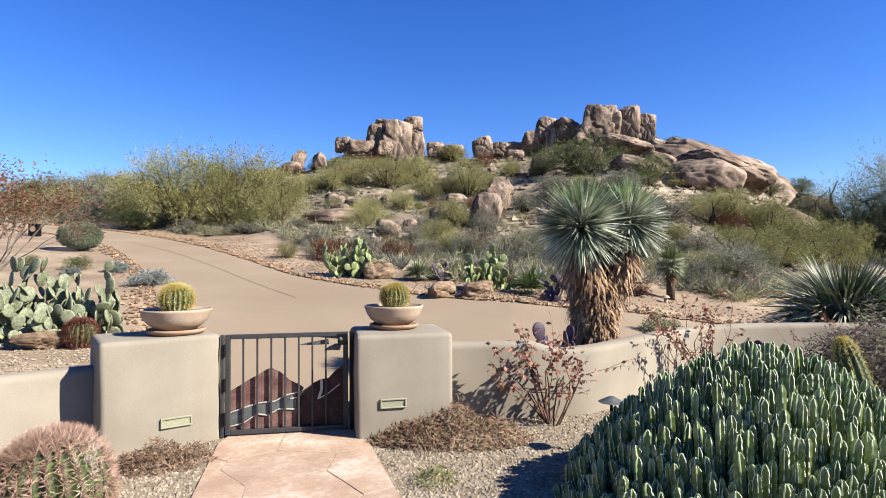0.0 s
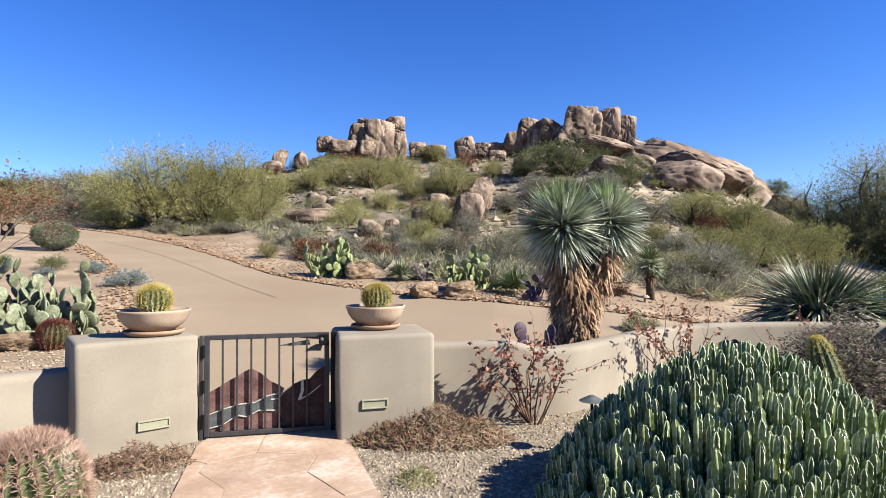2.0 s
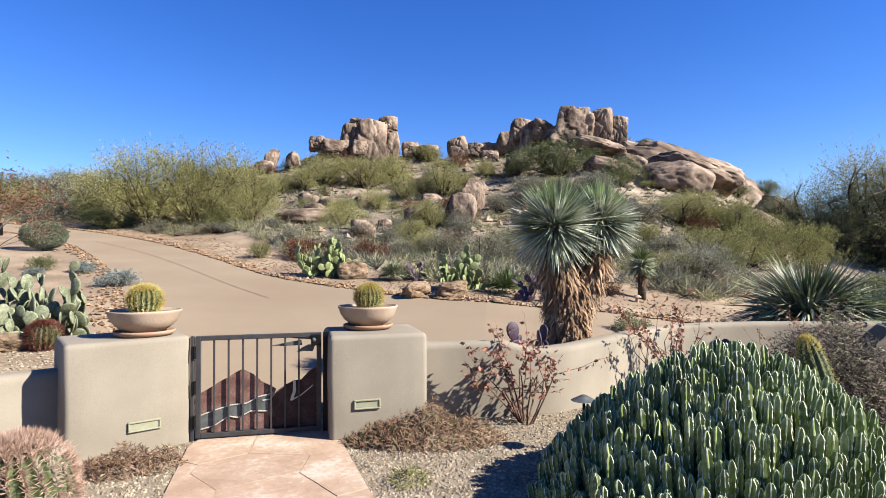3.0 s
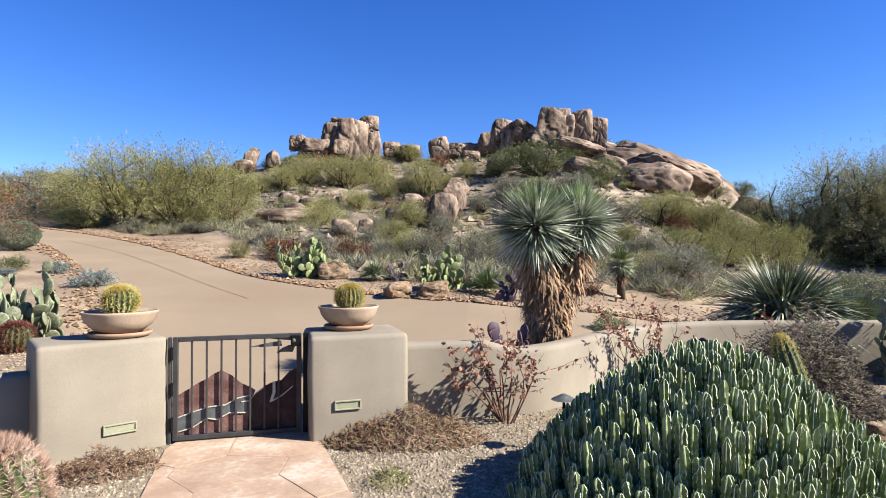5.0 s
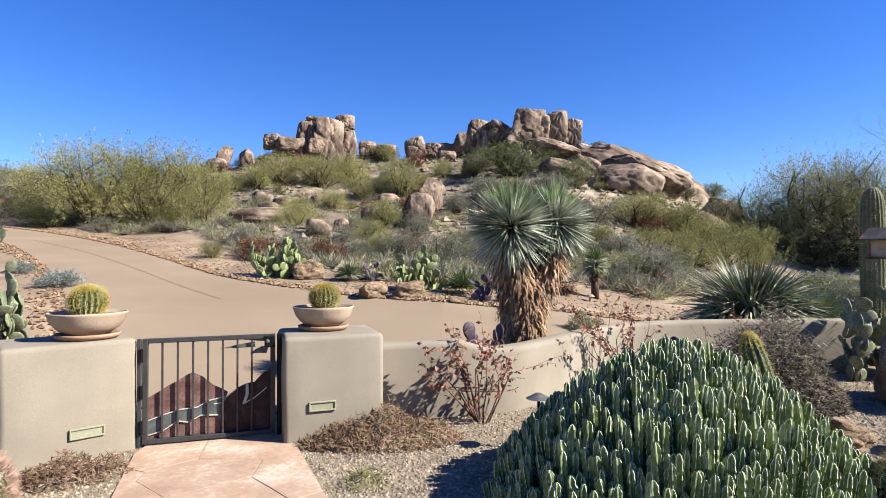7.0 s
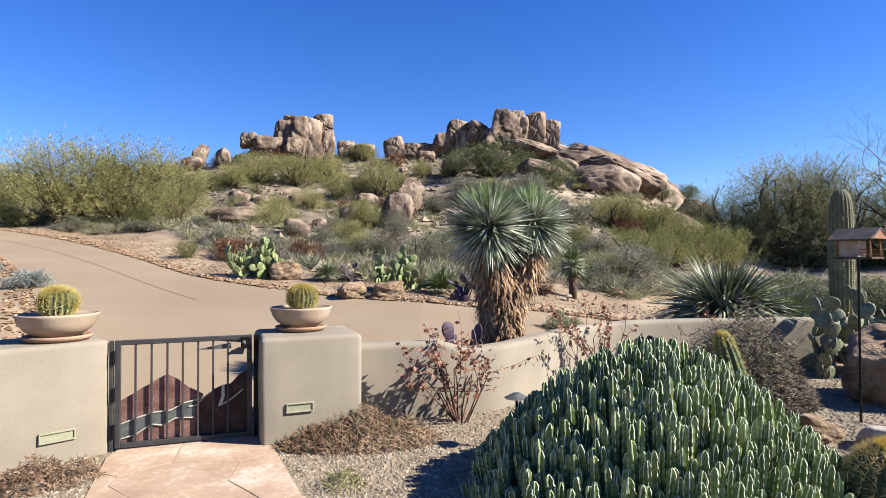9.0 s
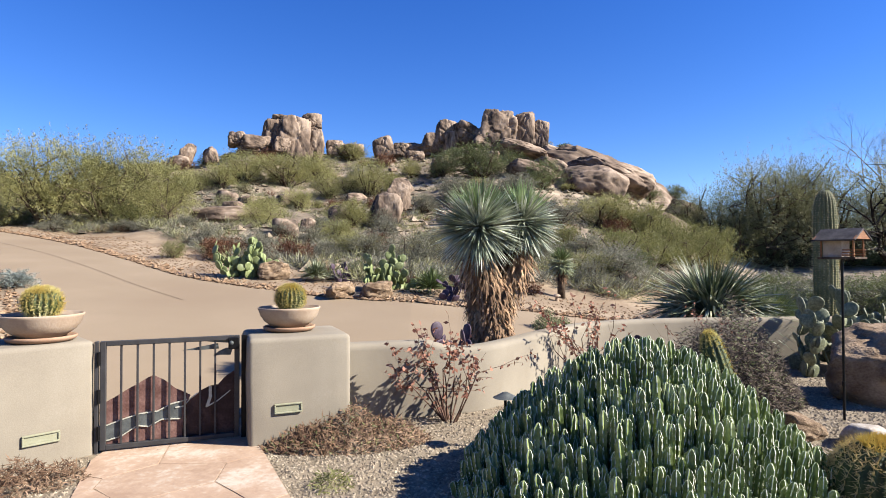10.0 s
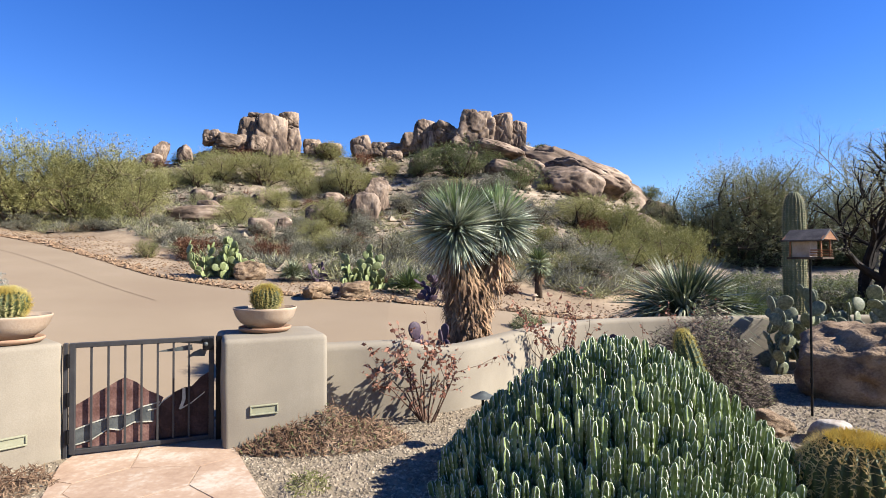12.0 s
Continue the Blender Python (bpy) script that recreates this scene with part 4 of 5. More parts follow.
def barrel(m, r, h, ribs, spine, spl, label, dens=15, per=7, crown_spine=None, group="barrel cacti"):
    e = thing("barrel_cactus", m, label, "cactus", group)
    rnd = random.Random(int(r * 1000) + ribs)
    v, f = [], []
    rings, k = 18, ribs * 4
    rows = []
    for i in range(rings + 1):
        t = -0.42 * math.pi + (0.92 * math.pi) * i / rings
        rr, zz = math.cos(t) ** 0.8 if math.cos(t) > 0 else 0, math.sin(t)
        for j in range(k):
            a = 6.2832 * j / k
            q = r * rr * (1 + 0.20 * abs(math.cos(a * ribs / 2)) - 0.16)
            v.append((q * math.cos(a), q * math.sin(a), h / 2 + zz * h / 2))
    for i in range(rings):
        for j in range(k):
            f.append((i * k + j, i * k + (j + 1) % k, (i + 1) * k + (j + 1) % k, (i + 1) * k + j))
    f.append(tuple(range(rings * k, (rings + 1) * k)))
    raw("body", v, f, GREEN_B, e, smooth=True)
    v, f, mi = [], [], []
    for i in range(ribs):
        a = 6.2832 * (2 * i) / (2 * ribs)
        for j in range(dens):
            t = -0.34 * math.pi + 0.83 * math.pi * (j + rnd.random() * 0.4) / dens
            rr = max(0.02, math.cos(t)) ** 0.8
            n = Vector((math.cos(t) * math.cos(a), math.cos(t) * math.sin(a), math.sin(t)))
            p = Vector((r * 1.04 * rr * math.cos(a), r * 1.04 * rr * math.sin(a), h / 2 + math.sin(t) * h / 2))
            top = t > (0.37 if crown_spine else 0.27) * math.pi
            for _ in range(per + (9 if top else 0)):
                g = (n + Vector((rnd.gauss(0, 0.75), rnd.gauss(0, 0.75), rnd.gauss(0.1, 0.75)))).normalized()
                s = g.orthogonal().normalized() * spl * 0.045
                L = spl * rnd.uniform(0.6, 1.2)
                o = len(v)
                v += [p - s, p + s, p + g * L]
                s2 = g.cross(s)
                v += [p - s2, p + s2]
                f += [(o, o + 1, o + 2), (o + 3, o + 4, o + 2)]
                q = 1 if (top and crown_spine) else 0
                mi += [q, q]
    tagged(raw("spine_cover", v, f, [spine, crown_spine or spine], e, mats=mi), kind="stuff")
    return e


def bowl(m, R, label):
    e = thing("planter_bowl", m, label, "planter", "planter bowls")

    def turned(name, prof, mt, n=40):
        v, f = [], []
        for r, z in prof:
            for j in range(n):
                a = 6.2832 * j / n
                v.append((r * math.cos(a), r * math.sin(a), z))
        for i in range(len(prof) - 1):
            for j in range(n):
                f.append((i * n + j, i * n + (j + 1) % n, (i + 1) * n + (j + 1) % n, (i + 1) * n + j))
        f += [tuple(reversed(range(n))), tuple(range((len(prof) - 1) * n, len(prof) * n))]
        return raw(name, v, f, mt, e, smooth=True)
    k = R / 0.30
    turned("saucer", [(0.17 * k, 0.0), (0.225 * k, 0.008), (0.245 * k, 0.028), (0.248 * k, 0.045), (0.238 * k, 0.05), (0.225 * k, 0.035), (0.0001, 0.03)], SAUCER)
    turned("bowl", [(0.13 * k, 0.036), (0.175 * k, 0.05), (0.235 * k, 0.095), (0.272 * k, 0.145), (0.292 * k, 0.20), (0.30 * k, 0.214), (0.298 * k, 0.226), (0.286 * k, 0.226), (0.278 * k, 0.20), (0.0001, 0.198)], TERRA)
    turned("soil", [(0.275 * k, 0.199), (0.15 * k, 0.206), (0.0001, 0.21)], GRAVEL, 24)
    return e


BOWL_L, BOWL_R = (-2.42, 5.33, 0.94), (-0.485, 5.76, 0.93)
bowl(pose(*BOWL_L), 0.305, "wide cream cast stone bowl on a saucer")
bowl(pose(*BOWL_R, 0, 0, 40), 0.29, "wide cream cast stone bowl on a saucer")
barrel(pose(BOWL_L[0], BOWL_L[1], 1.135), 0.137, 0.235, 20, SP_GOLD, 0.042, "small golden barrel cactus in a stone bowl", 15, 9)
barrel(pose(BOWL_R[0] + 0.01, BOWL_R[1], 1.125, 0, 0, 10), 0.128, 0.225, 20, SP_GOLD, 0.042, "small golden barrel cactus in a stone bowl", 15, 9)
barrel(pose(-2.16, 3.36, 0, 0, -7, 0), 0.275, 0.62, 24, SP_PINK, 0.068, "large barrel cactus covered in pink spines", 28, 12)
barrel(pose(-4.16, 6.72, 0.60), 0.165, 0.32, 20, SP_RUST, 0.05, "small barrel cactus with rust red spines", 16, 12)
barrel(pose(3.10, 2.90, 0), 0.315, 0.54, 28, SP_TAN, 0.055, "large golden barrel cactus with a yellow crown", 22, 9, SP_GOLD)
barrel(pose(3.32, 4.52, 0, -8, -10, 0), 0.115, 0.98, 12, SP_GOLD, 0.04, "slim golden spined cactus leaning outward", 26, 6)

PAD = mat("pad_green", rgb("#70765a"), rgb("#b2b48e"), 6, 0.6, 0.1, 40, vary=0.22, c3=rgb("#8f9474"))
PADY = mat("pad_yellow_green", rgb("#78844f"), rgb("#abb47c"), 6, 0.55, 0.1, 40, vary=0.25, c3=rgb("#909b66"))
PADP = mat("pad_purple", rgb("#4a3c48"), rgb("#6d5866"), 6, 0.6, 0.1, 40, vary=0.25, c3=rgb("#5a4956"))


def pad_mesh(material):
    v, f = [], []
    n, k = 14, 5
    for i in range(k):
        t = -0.5 + i / (k - 1)
        for j in range(n):
            a = 6.2832 * j / n
            ex = math.sqrt(max(0.03, 1 - (2 * t) ** 2 * 0.93))
            wz = math.cos(a)
            wx = math.sin(a) * (0.40 + 0.07 * wz)
            v.append((wx * (0.72 + 0.28 * ex), t * 0.13, 0.48 + 0.5 * wz * (0.78 + 0.22 * ex)))
    for i in range(k - 1):
        for j in range(n):
            f.append((i * n + j, i * n + (j + 1) % n, (i + 1) * n + (j + 1) % n, (i + 1) * n + j))
    f += [tuple(reversed(range(n))), tuple(range((k - 1) * n, k * n))]
    me = bpy.data.meshes.new("pad")
    me.from_pydata(v, [], f)
    me.materials.append(material)
    me.polygons.foreach_set("use_smooth", [True] * len(me.polygons))
    bm = bmesh.new()
    bm.from_mesh(me)
    bmesh.ops.recalc_face_normals(bm, faces=bm.faces)
    bm.to_mesh(me)
    bm.free()
    return me


PADS = {"green": pad_mesh(PAD), "yellow": pad_mesh(PADY), "purple": pad_mesh(PADP)}


def prickly(m, w, h, size, colour, seed, label, stems=9, limit=60, face=0.0):
    """A clump of flat pads, each growing from the rim of another."""
    rnd = random.Random(seed)
    e = thing("prickly_pear", m, label, "cactus", "prickly pears")
    made = []
    todo = []
    for i in range(stems):
        a = rnd.uniform(0, 6.283)
        r = w / 2 * 0.75 * math.sqrt(rnd.random())
        todo.append((Vector((r * math.cos(a), r * math.sin(a) * 0.7, -0.03)), rnd.gauss(face, 34), rnd.gauss(0, 16), rnd.gauss(0, 14) + 20 * r / (w / 2) * math.cos(a), 0))
    while todo and len(made) < limit:
        p, rz, rx, ry, lev = todo.pop(0)
        s = size * rnd.uniform(0.75, 1.15)
        mm = Matrix.Translation(p) @ Euler((radians(rx), radians(ry), radians(rz))).to_matrix().to_4x4()
        o = new("pad", PADS[colour])
        o.parent, o.matrix_basis = e, mm @ Matrix.Diagonal((s * rnd.uniform(0.85, 1.1), s, s, 1))
        made.append(o)
        for _ in range(rnd.choice((1, 2, 2, 3)) if lev < 5 else 0):
            a = rnd.gauss(0, 0.75)
            q = mm @ Vector((math.sin(a) * 0.38 * s, rnd.uniform(-0.03, 0.03) * s, (0.47 + 0.46 * math.cos(a)) * s))
            if q.z + s * 0.8 < h and abs(q.x) < w * 0.52 and abs(q.y) < w * 0.5:
                todo.append((q, rz + rnd.gauss(0, 38), rx * 0.6 + rnd.gauss(0, 16), ry * 0.6 + math.degrees(a) * 0.55 + rnd.gauss(0, 10), lev + 1))
        if len(todo) > 2:
            k = rnd.randrange(len(todo))
            todo[0], todo[k] = todo[k], todo[0]
    return e


prickly(pose(-2.44, 15.74, land(-2.44, 15.74)), 1.6, 1.08, 0.24, "yellow", 4, "pale green prickly pear beside the driveway", 30, 130, 10)
prickly(pose(1.12, 13.9, land(1.12, 13.9)), 1.4, 1.05, 0.23, "yellow", 8, "pale green prickly pear beside the driveway", 30, 130, 10)
prickly(pose(0.04, 15.23, land(0.04, 15.23)), 0.55, 0.5, 0.18, "purple", 9, "small purple prickly pear beside the driveway", 6, 22)
prickly(pose(2.5, 12.6, land(2.5, 12.6)), 0.55, 0.6, 0.20, "purple", 12, "dark purple prickly pear by the driveway", 6, 22)
prickly(pose(-4.72, 7.2, land(-4.72, 7.2)), 1.95, 1.08, 0.20, "green", 15, "large green prickly pear behind the low wall", 85, 300, 30)
prickly(pose(-5.9, 6.75, land(-5.9, 6.75)), 1.1, 0.85, 0.165, "green", 17, "green prickly pear behind the low wall", 34, 160, 30)
prickly(pose(6.75, 7.1, 0), 1.9, 1.25, 0.24, "green", 21, "tall dark green prickly pear against the wall", 26, 150, 60)
prickly(pose(8.1, 6.9, 0), 1.2, 1.45, 0.26, "green", 23, "tall dark green prickly pear behind the boulder", 12, 100, 60)
prickly(pose(1.27, 6.45, 0.02), 0.55, 1.12, 0.20, "purple", 38, "thin purple prickly pear behind the wall", 9, 44)
prickly(pose(3.45, 7.36, 0), 0.6, 1.2, 0.16, "purple", 44, "thin purple prickly pear before the wall", 4, 18)
prickly(pose(4.35, 7.6, 0), 0.5, 0.85, 0.19, "purple", 35, "thin purple prickly pear before the wall", 2, 9)

# ---- mound of upright stems ----
EUPH = mat("euphorbia_green", rgb("#65763f"), rgb("#c2ce8e"), 5, 0.5, 0.1, 30, vary=0.2, c3=rgb("#94a662"))
EDGEW = mat("euphorbia_edge", rgb("#c3c8aa", 0.8), rgb("#fbf9ee", 0.8), 60, 0.7, 0.0, 95, c3=rgb("#e2e3cf", 0.8))


def stem_column(seed):
    """A ribbed column 1 high and about 0.07 thick, with pale toothed rib edges."""
    rnd = random.Random(seed)
    v, f, mi = [], [], []
    ribs, rings = 4 + seed % 2, 25
    per = ribs * 3
    for i in range(rings):
        z = i / (rings - 1) * 0.985
        r = 1.0 if z < 0.91 else math.sqrt(max(0.05, 1 - ((z - 0.91) / 0.09) ** 2.2))
        r *= 1 + 0.06 * math.sin(z * 9 + seed * 2)
        bend = 0.014 * math.sin(z * 3 + seed)
        for j in range(ribs):
            a = 6.2832 * j / ribs + 0.25 * math.sin(z * 4 + seed)
            tooth = 1 + (0.10 if i % 2 else -0.08)
            for da, q in ((-0.10, 0.045 * tooth), (0.10, 0.045 * tooth), (3.1416 / ribs, 0.017)):
                v.append((q * r * math.cos(a + da) + bend, q * r * math.sin(a + da), z))
    for i in range(rings - 1):
        for j in range(per):
            k = (j + 1) % per
            f.append((i * per + j, i * per + k, (i + 1) * per + k, (i + 1) * per + j))
            mi.append(1 if j % 3 == 0 and (i % 2 or i > rings - 4) else 0)
    o = len(v)
    v.append((0.014 * math.sin(3 + seed), 0, 1.0))
    for j in range(per):
        f.append(((rings - 1) * per + j, (rings - 1) * per + (j + 1) % per, o))
        mi.append(1 if j % 3 == 0 else 0)
    return v, f, mi


mound = thing("euphorbia_mound", pose(2.03, 3.76, 0), "broad mound of upright green ribbed stems with white edges", "cactus")
MR, MH = 1.30, 0.95
cols = []
for s in range(4):
    v, f, mi = stem_column(s)
    me = bpy.data.meshes.new("stem")
    me.from_pydata(v, [], f)
    me.materials.append(EUPH)
    me.materials.append(EDGEW)
    me.polygons.foreach_set("material_index", mi)
    cols.append((me, v, f, mi))
rnd = random.Random(77)
stems = []
step = 0.055
for i in range(-25, 26):
    for j in range(-29, 30):
        x, y = (i + 0.5 * (j % 2)) * step + rnd.gauss(0, 0.0175), j * step * 0.87 + rnd.gauss(0, 0.0175)
        r = math.hypot(x, y) / MR
        if r > 1:
            continue
        top = MH * (1 - r ** 1.75) + max(-0.2, min(0.10, rnd.gauss(0, 0.09))) + 0.03
        ln = min(top + 0.1, rnd.uniform(0.5, 0.75))
        if top < 0.08:
            continue
        lean = 7 * r + rnd.gauss(0, 4)
        stems.append((x, y, top, ln, lean, math.degrees(math.atan2(y, x))))
stems.sort(key=lambda s: s[0] * 0.47 + s[1] * 0.88)
rest_v, rest_f, rest_m = [], [], []
for q, (x, y, top, ln, lean, az) in enumerate(stems):
    m = Matrix.Translation((x, y, top)) @ Matrix.Rotation(radians(az), 4, "Z") @ Matrix.Rotation(radians(lean), 4, "Y") @ Matrix.Rotation(rnd.uniform(0, 6.28), 4, "Z") @ Matrix.Translation((0, 0, -ln)) @ Matrix.Diagonal((rnd.uniform(0.44, 0.60), rnd.uniform(0.44, 0.60), ln, 1))
    me, v, f, mi = cols[q % 4]
    if q < 300:
        o = new("stem", me)
        o.parent, o.matrix_basis = mound, m
    else:
        k = len(rest_v)
        rest_v += [tuple(m @ Vector(p)) for p in v]
        rest_f += [tuple(k + a for a in p) for p in f]
        rest_m += mi
tagged(raw("stem_mass", rest_v, rest_f, [EUPH, EDGEW], mound, mats=rest_m), kind="stuff")
bm = bmesh.new()
bmesh.ops.create_uvsphere(bm, u_segments=32, v_segments=16, radius=1, matrix=Matrix.Diagonal((MR * 0.8, MR * 0.8, MH * 0.5, 1)))
bmesh.ops.delete(bm, geom=[v for v in bm.verts if v.co.z < -0.1], context="VERTS")
part("core", bm, EUPH, mound, "dense shaded inner stems", smooth=True)


# ---- plants of long narrow leaves ----
def blades(name, parent, c, n, length, width, material, lo, hi, seed, droop=0.15, r0=0.06, label="", face=None):
    """Leaves from a centre, between the heights lo and hi (sines), each bent a little."""
    rnd = random.Random(seed)
    v, f = [], []
    c = Vector(c)
    for _ in range(n):
        s = lo + (hi - lo) * rnd.random()
        a = rnd.uniform(0, 6.283)
        cs = math.sqrt(max(0, 1 - s * s))
        g = Vector((cs * math.cos(a), cs * math.sin(a), s))
        side = g.cross(Vector((0, 0, 1)))
        side = (side.normalized() if side.length > 0.05 else Vector((1, 0, 0)))
        side = (side + g.cross(side) * rnd.gauss(0, 0.5)).normalized() * width / 2
        L = length * rnd.uniform(0.82, 1.08)
        p0, p1, p2 = c + g * r0, c + g * L * 0.55, c + g * L + Vector((0, 0, -droop * L * cs * rnd.uniform(0.3, 1.2)))
        o = len(v)
        v += [p0 - side * 0.8, p0 + side * 0.8, p1 - side, p1 + side, p2]
        f += [(o, o + 1, o + 3, o + 2), (o + 2, o + 3, o + 4)]
    return raw(name, v, f, material, parent, label)


YUC = leafmat("yucca_leaf", "#86937a", "#f0f0dc", "#b8c0a6", 0.4, 0.1, 0.45, tone=0.62)
YUCG = leafmat("yucca_young_leaf", "#7d9762", "#b6c792", "#98af78", 0.45, 0.2, 0.3)
THATCH = leafmat("yucca_thatch", "#8a6a50", "#dcbc96", "#b08e6c", 0.8, 0.1, 0.4)
SOT = leafmat("sotol_leaf", "#7a8860", "#eceecc", "#aeb68e", 0.42, 0.06, 0.35)
AGV = leafmat("green_blade", "#68794a", "#98a570", "#808f5c", 0.45, 0.2, 0.3)


def thatch(name, parent, a, b, r0, r1, n, seed, ln=0.42):
    """Dead leaves hanging round a stem from a to b."""
    rnd = random.Random(seed)
    v, f = [], []
    a, b = Vector(a), Vector(b)
    for _ in range(n):
        t = rnd.random()
        an = rnd.uniform(0, 6.283)
        r = r0 + (r1 - r0) * t
        out = Vector((math.cos(an), math.sin(an), 0))
        p = a.lerp(b, t) + out * r * 0.55
        g = (out * rnd.uniform(0.05, 0.5) + Vector((rnd.gauss(0, 0.28), rnd.gauss(0, 0.28), -1))).normalized()
        s = Vector((-out.y, out.x, rnd.gauss(0, 0.3))).normalized() * 0.011
        L = ln * rnd.uniform(0.5, 1.1)
        o = len(v)
        v += [p - s, p + s, p + g * L * 0.6 + out * 0.03 - s, p + g * L * 0.6 + out * 0.03 + s, p + g * L]
        f += [(o, o + 1, o + 3, o + 2), (o + 2, o + 3, o + 4)]
    return raw(name, v, f, THATCH, parent, "hanging dry tan leaves")


yucca = thing("beaked_yucca", pose(1.83, 7.10, land(1.83, 7.1)), "two-headed blue-green yucca with a shaggy tan trunk", "yucca")
bm = bmesh.new()
rod(bm, (0, 0, -0.1), (0.02, -0.02, 1.3), 0.20, 0.18, 14)
rod(bm, (0.02, -0.02, 1.15), (-0.14, -0.08, 1.85), 0.12, 0.10, 12)
rod(bm, (0.04, 0, 1.15), (0.38, 0, 1.95), 0.11, 0.09, 12)
part("trunk", bm, BARK, yucca, smooth=True)
thatch("thatch", yucca, (0, 0, 0.2), (-0.02, -0.03, 1.30), 0.37, 0.40, 3000, 1, 0.22)
thatch("thatch", yucca, (-0.05, -0.04, 1.15), (-0.16, -0.08, 1.62), 0.22, 0.32, 800, 2, 0.36)
thatch("thatch", yucca, (0.10, 0, 1.05), (0.38, 0, 1.66), 0.18, 0.24, 700, 3, 0.34)
blades("crown", yucca, (-0.17, -0.10, 1.93), 1250, 0.64, 0.025, YUC, -0.92, 0.75, 11, 0.06)
blades("young_rosette", yucca, (-0.17, -0.10, 1.96), 280, 0.60, 0.02, YUCG, 0.6, 1.0, 12, 0.02)
blades("crown", yucca, (0.43, 0.02, 2.0), 850, 0.55, 0.025, YUC, -0.9, 0.7, 13, 0.06)
blades("young_rosette", yucca, (0.43, 0.02, 2.04), 240, 0.54, 0.02, YUCG, 0.5, 1.0, 14, 0.02)

y2 = thing("small_yucca", pose(5.37, 13.72, land(5.37, 13.72)), "young single-trunk yucca on the bare sand", "yucca")
bm = bmesh.new()
rod(bm, (0, 0, -0.1), (0, 0, 0.75), 0.10, 0.09, 10)
part("trunk", bm, BARK, y2, smooth=True)
thatch("thatch", y2, (0, 0, 0.5), (0, 0, 0.85), 0.12, 0.16, 160, 5, 0.25)
blades("crown", y2, (0, 0, 0.82), 420, 0.42, 0.022, SOT, -0.8, 0.5, 16, 0.05)
blades("young_rosette", y2, (0, 0, 0.92), 160, 0.40, 0.022, AGV, 0.4, 1.0, 17, 0.02)

for x, y, r, n, mtl, seed, lab in ((-0.66, 15.22, 0.50, 420, SOT, 21, "grey-green rosette of narrow leaves by the driveway"), (2.05, 13.38, 0.58, 520, AGV, 22, "bright green grassy rosette by the driveway")):
    e = thing("rosette_plant", pose(x, y, land(x, y)), lab, "succulent", "rosettes")
    blades("leaf_rosette", e, (0, 0, 0.12), n, r, 0.022, mtl, 0.0, 1.0, seed, 0.25)
e = thing("sotol", pose(6.2, 9.0, 0.10), "large spiky grey-green sotol behind the wall", "succulent")
blades("leaf_rosette", e, (0, 0, 0.46), 900, 1.42, 0.034, SOT, -0.05, 0.92, 31, 0.32, 0.10)
bm = bmesh.new()
rod(bm, (0, 0, -0.1), (0, 0, 0.45), 0.13, 0.16, 12)
part("trunk", bm, BARK, e, smooth=True)
blades("young_rosette", e, (0, 0, 0.5), 160, 1.0, 0.022, AGV, 0.7, 1.0, 33, 0.05, 0.05)
e = thing("grass_clump", pose(7.25, 8.95, 0.10), "soft green grassy clump behind the wall", "grass", )
blades("leaf_rosette", e, (0, 0, 0.32), 1300, 0.95, 0.013, AGV, 0.1, 0.95, 32, 0.35, 0.3)


# ---- dry shrubs of the courtyard ----
DRYL = leafmat("withered_leaf", "#8e5f4c", "#d4a68c", "#b07c66", 0.8, 0.2, 0.35, tone=0.66)
DRYD = leafmat("grey_dry_twig", "#564a40", "#8c7c6c", "#6f6255", 0.9, 0.1, 0.35)
DRYR = leafmat("russet_twig", "#705644", "#a98c72", "#8c7058", 0.9, 0.15, 0.35)
RTWIG = mat("red_twig", rgb("#5c4538"), rgb("#8a6c5a"), 12, 0.9, 0.1, 50)


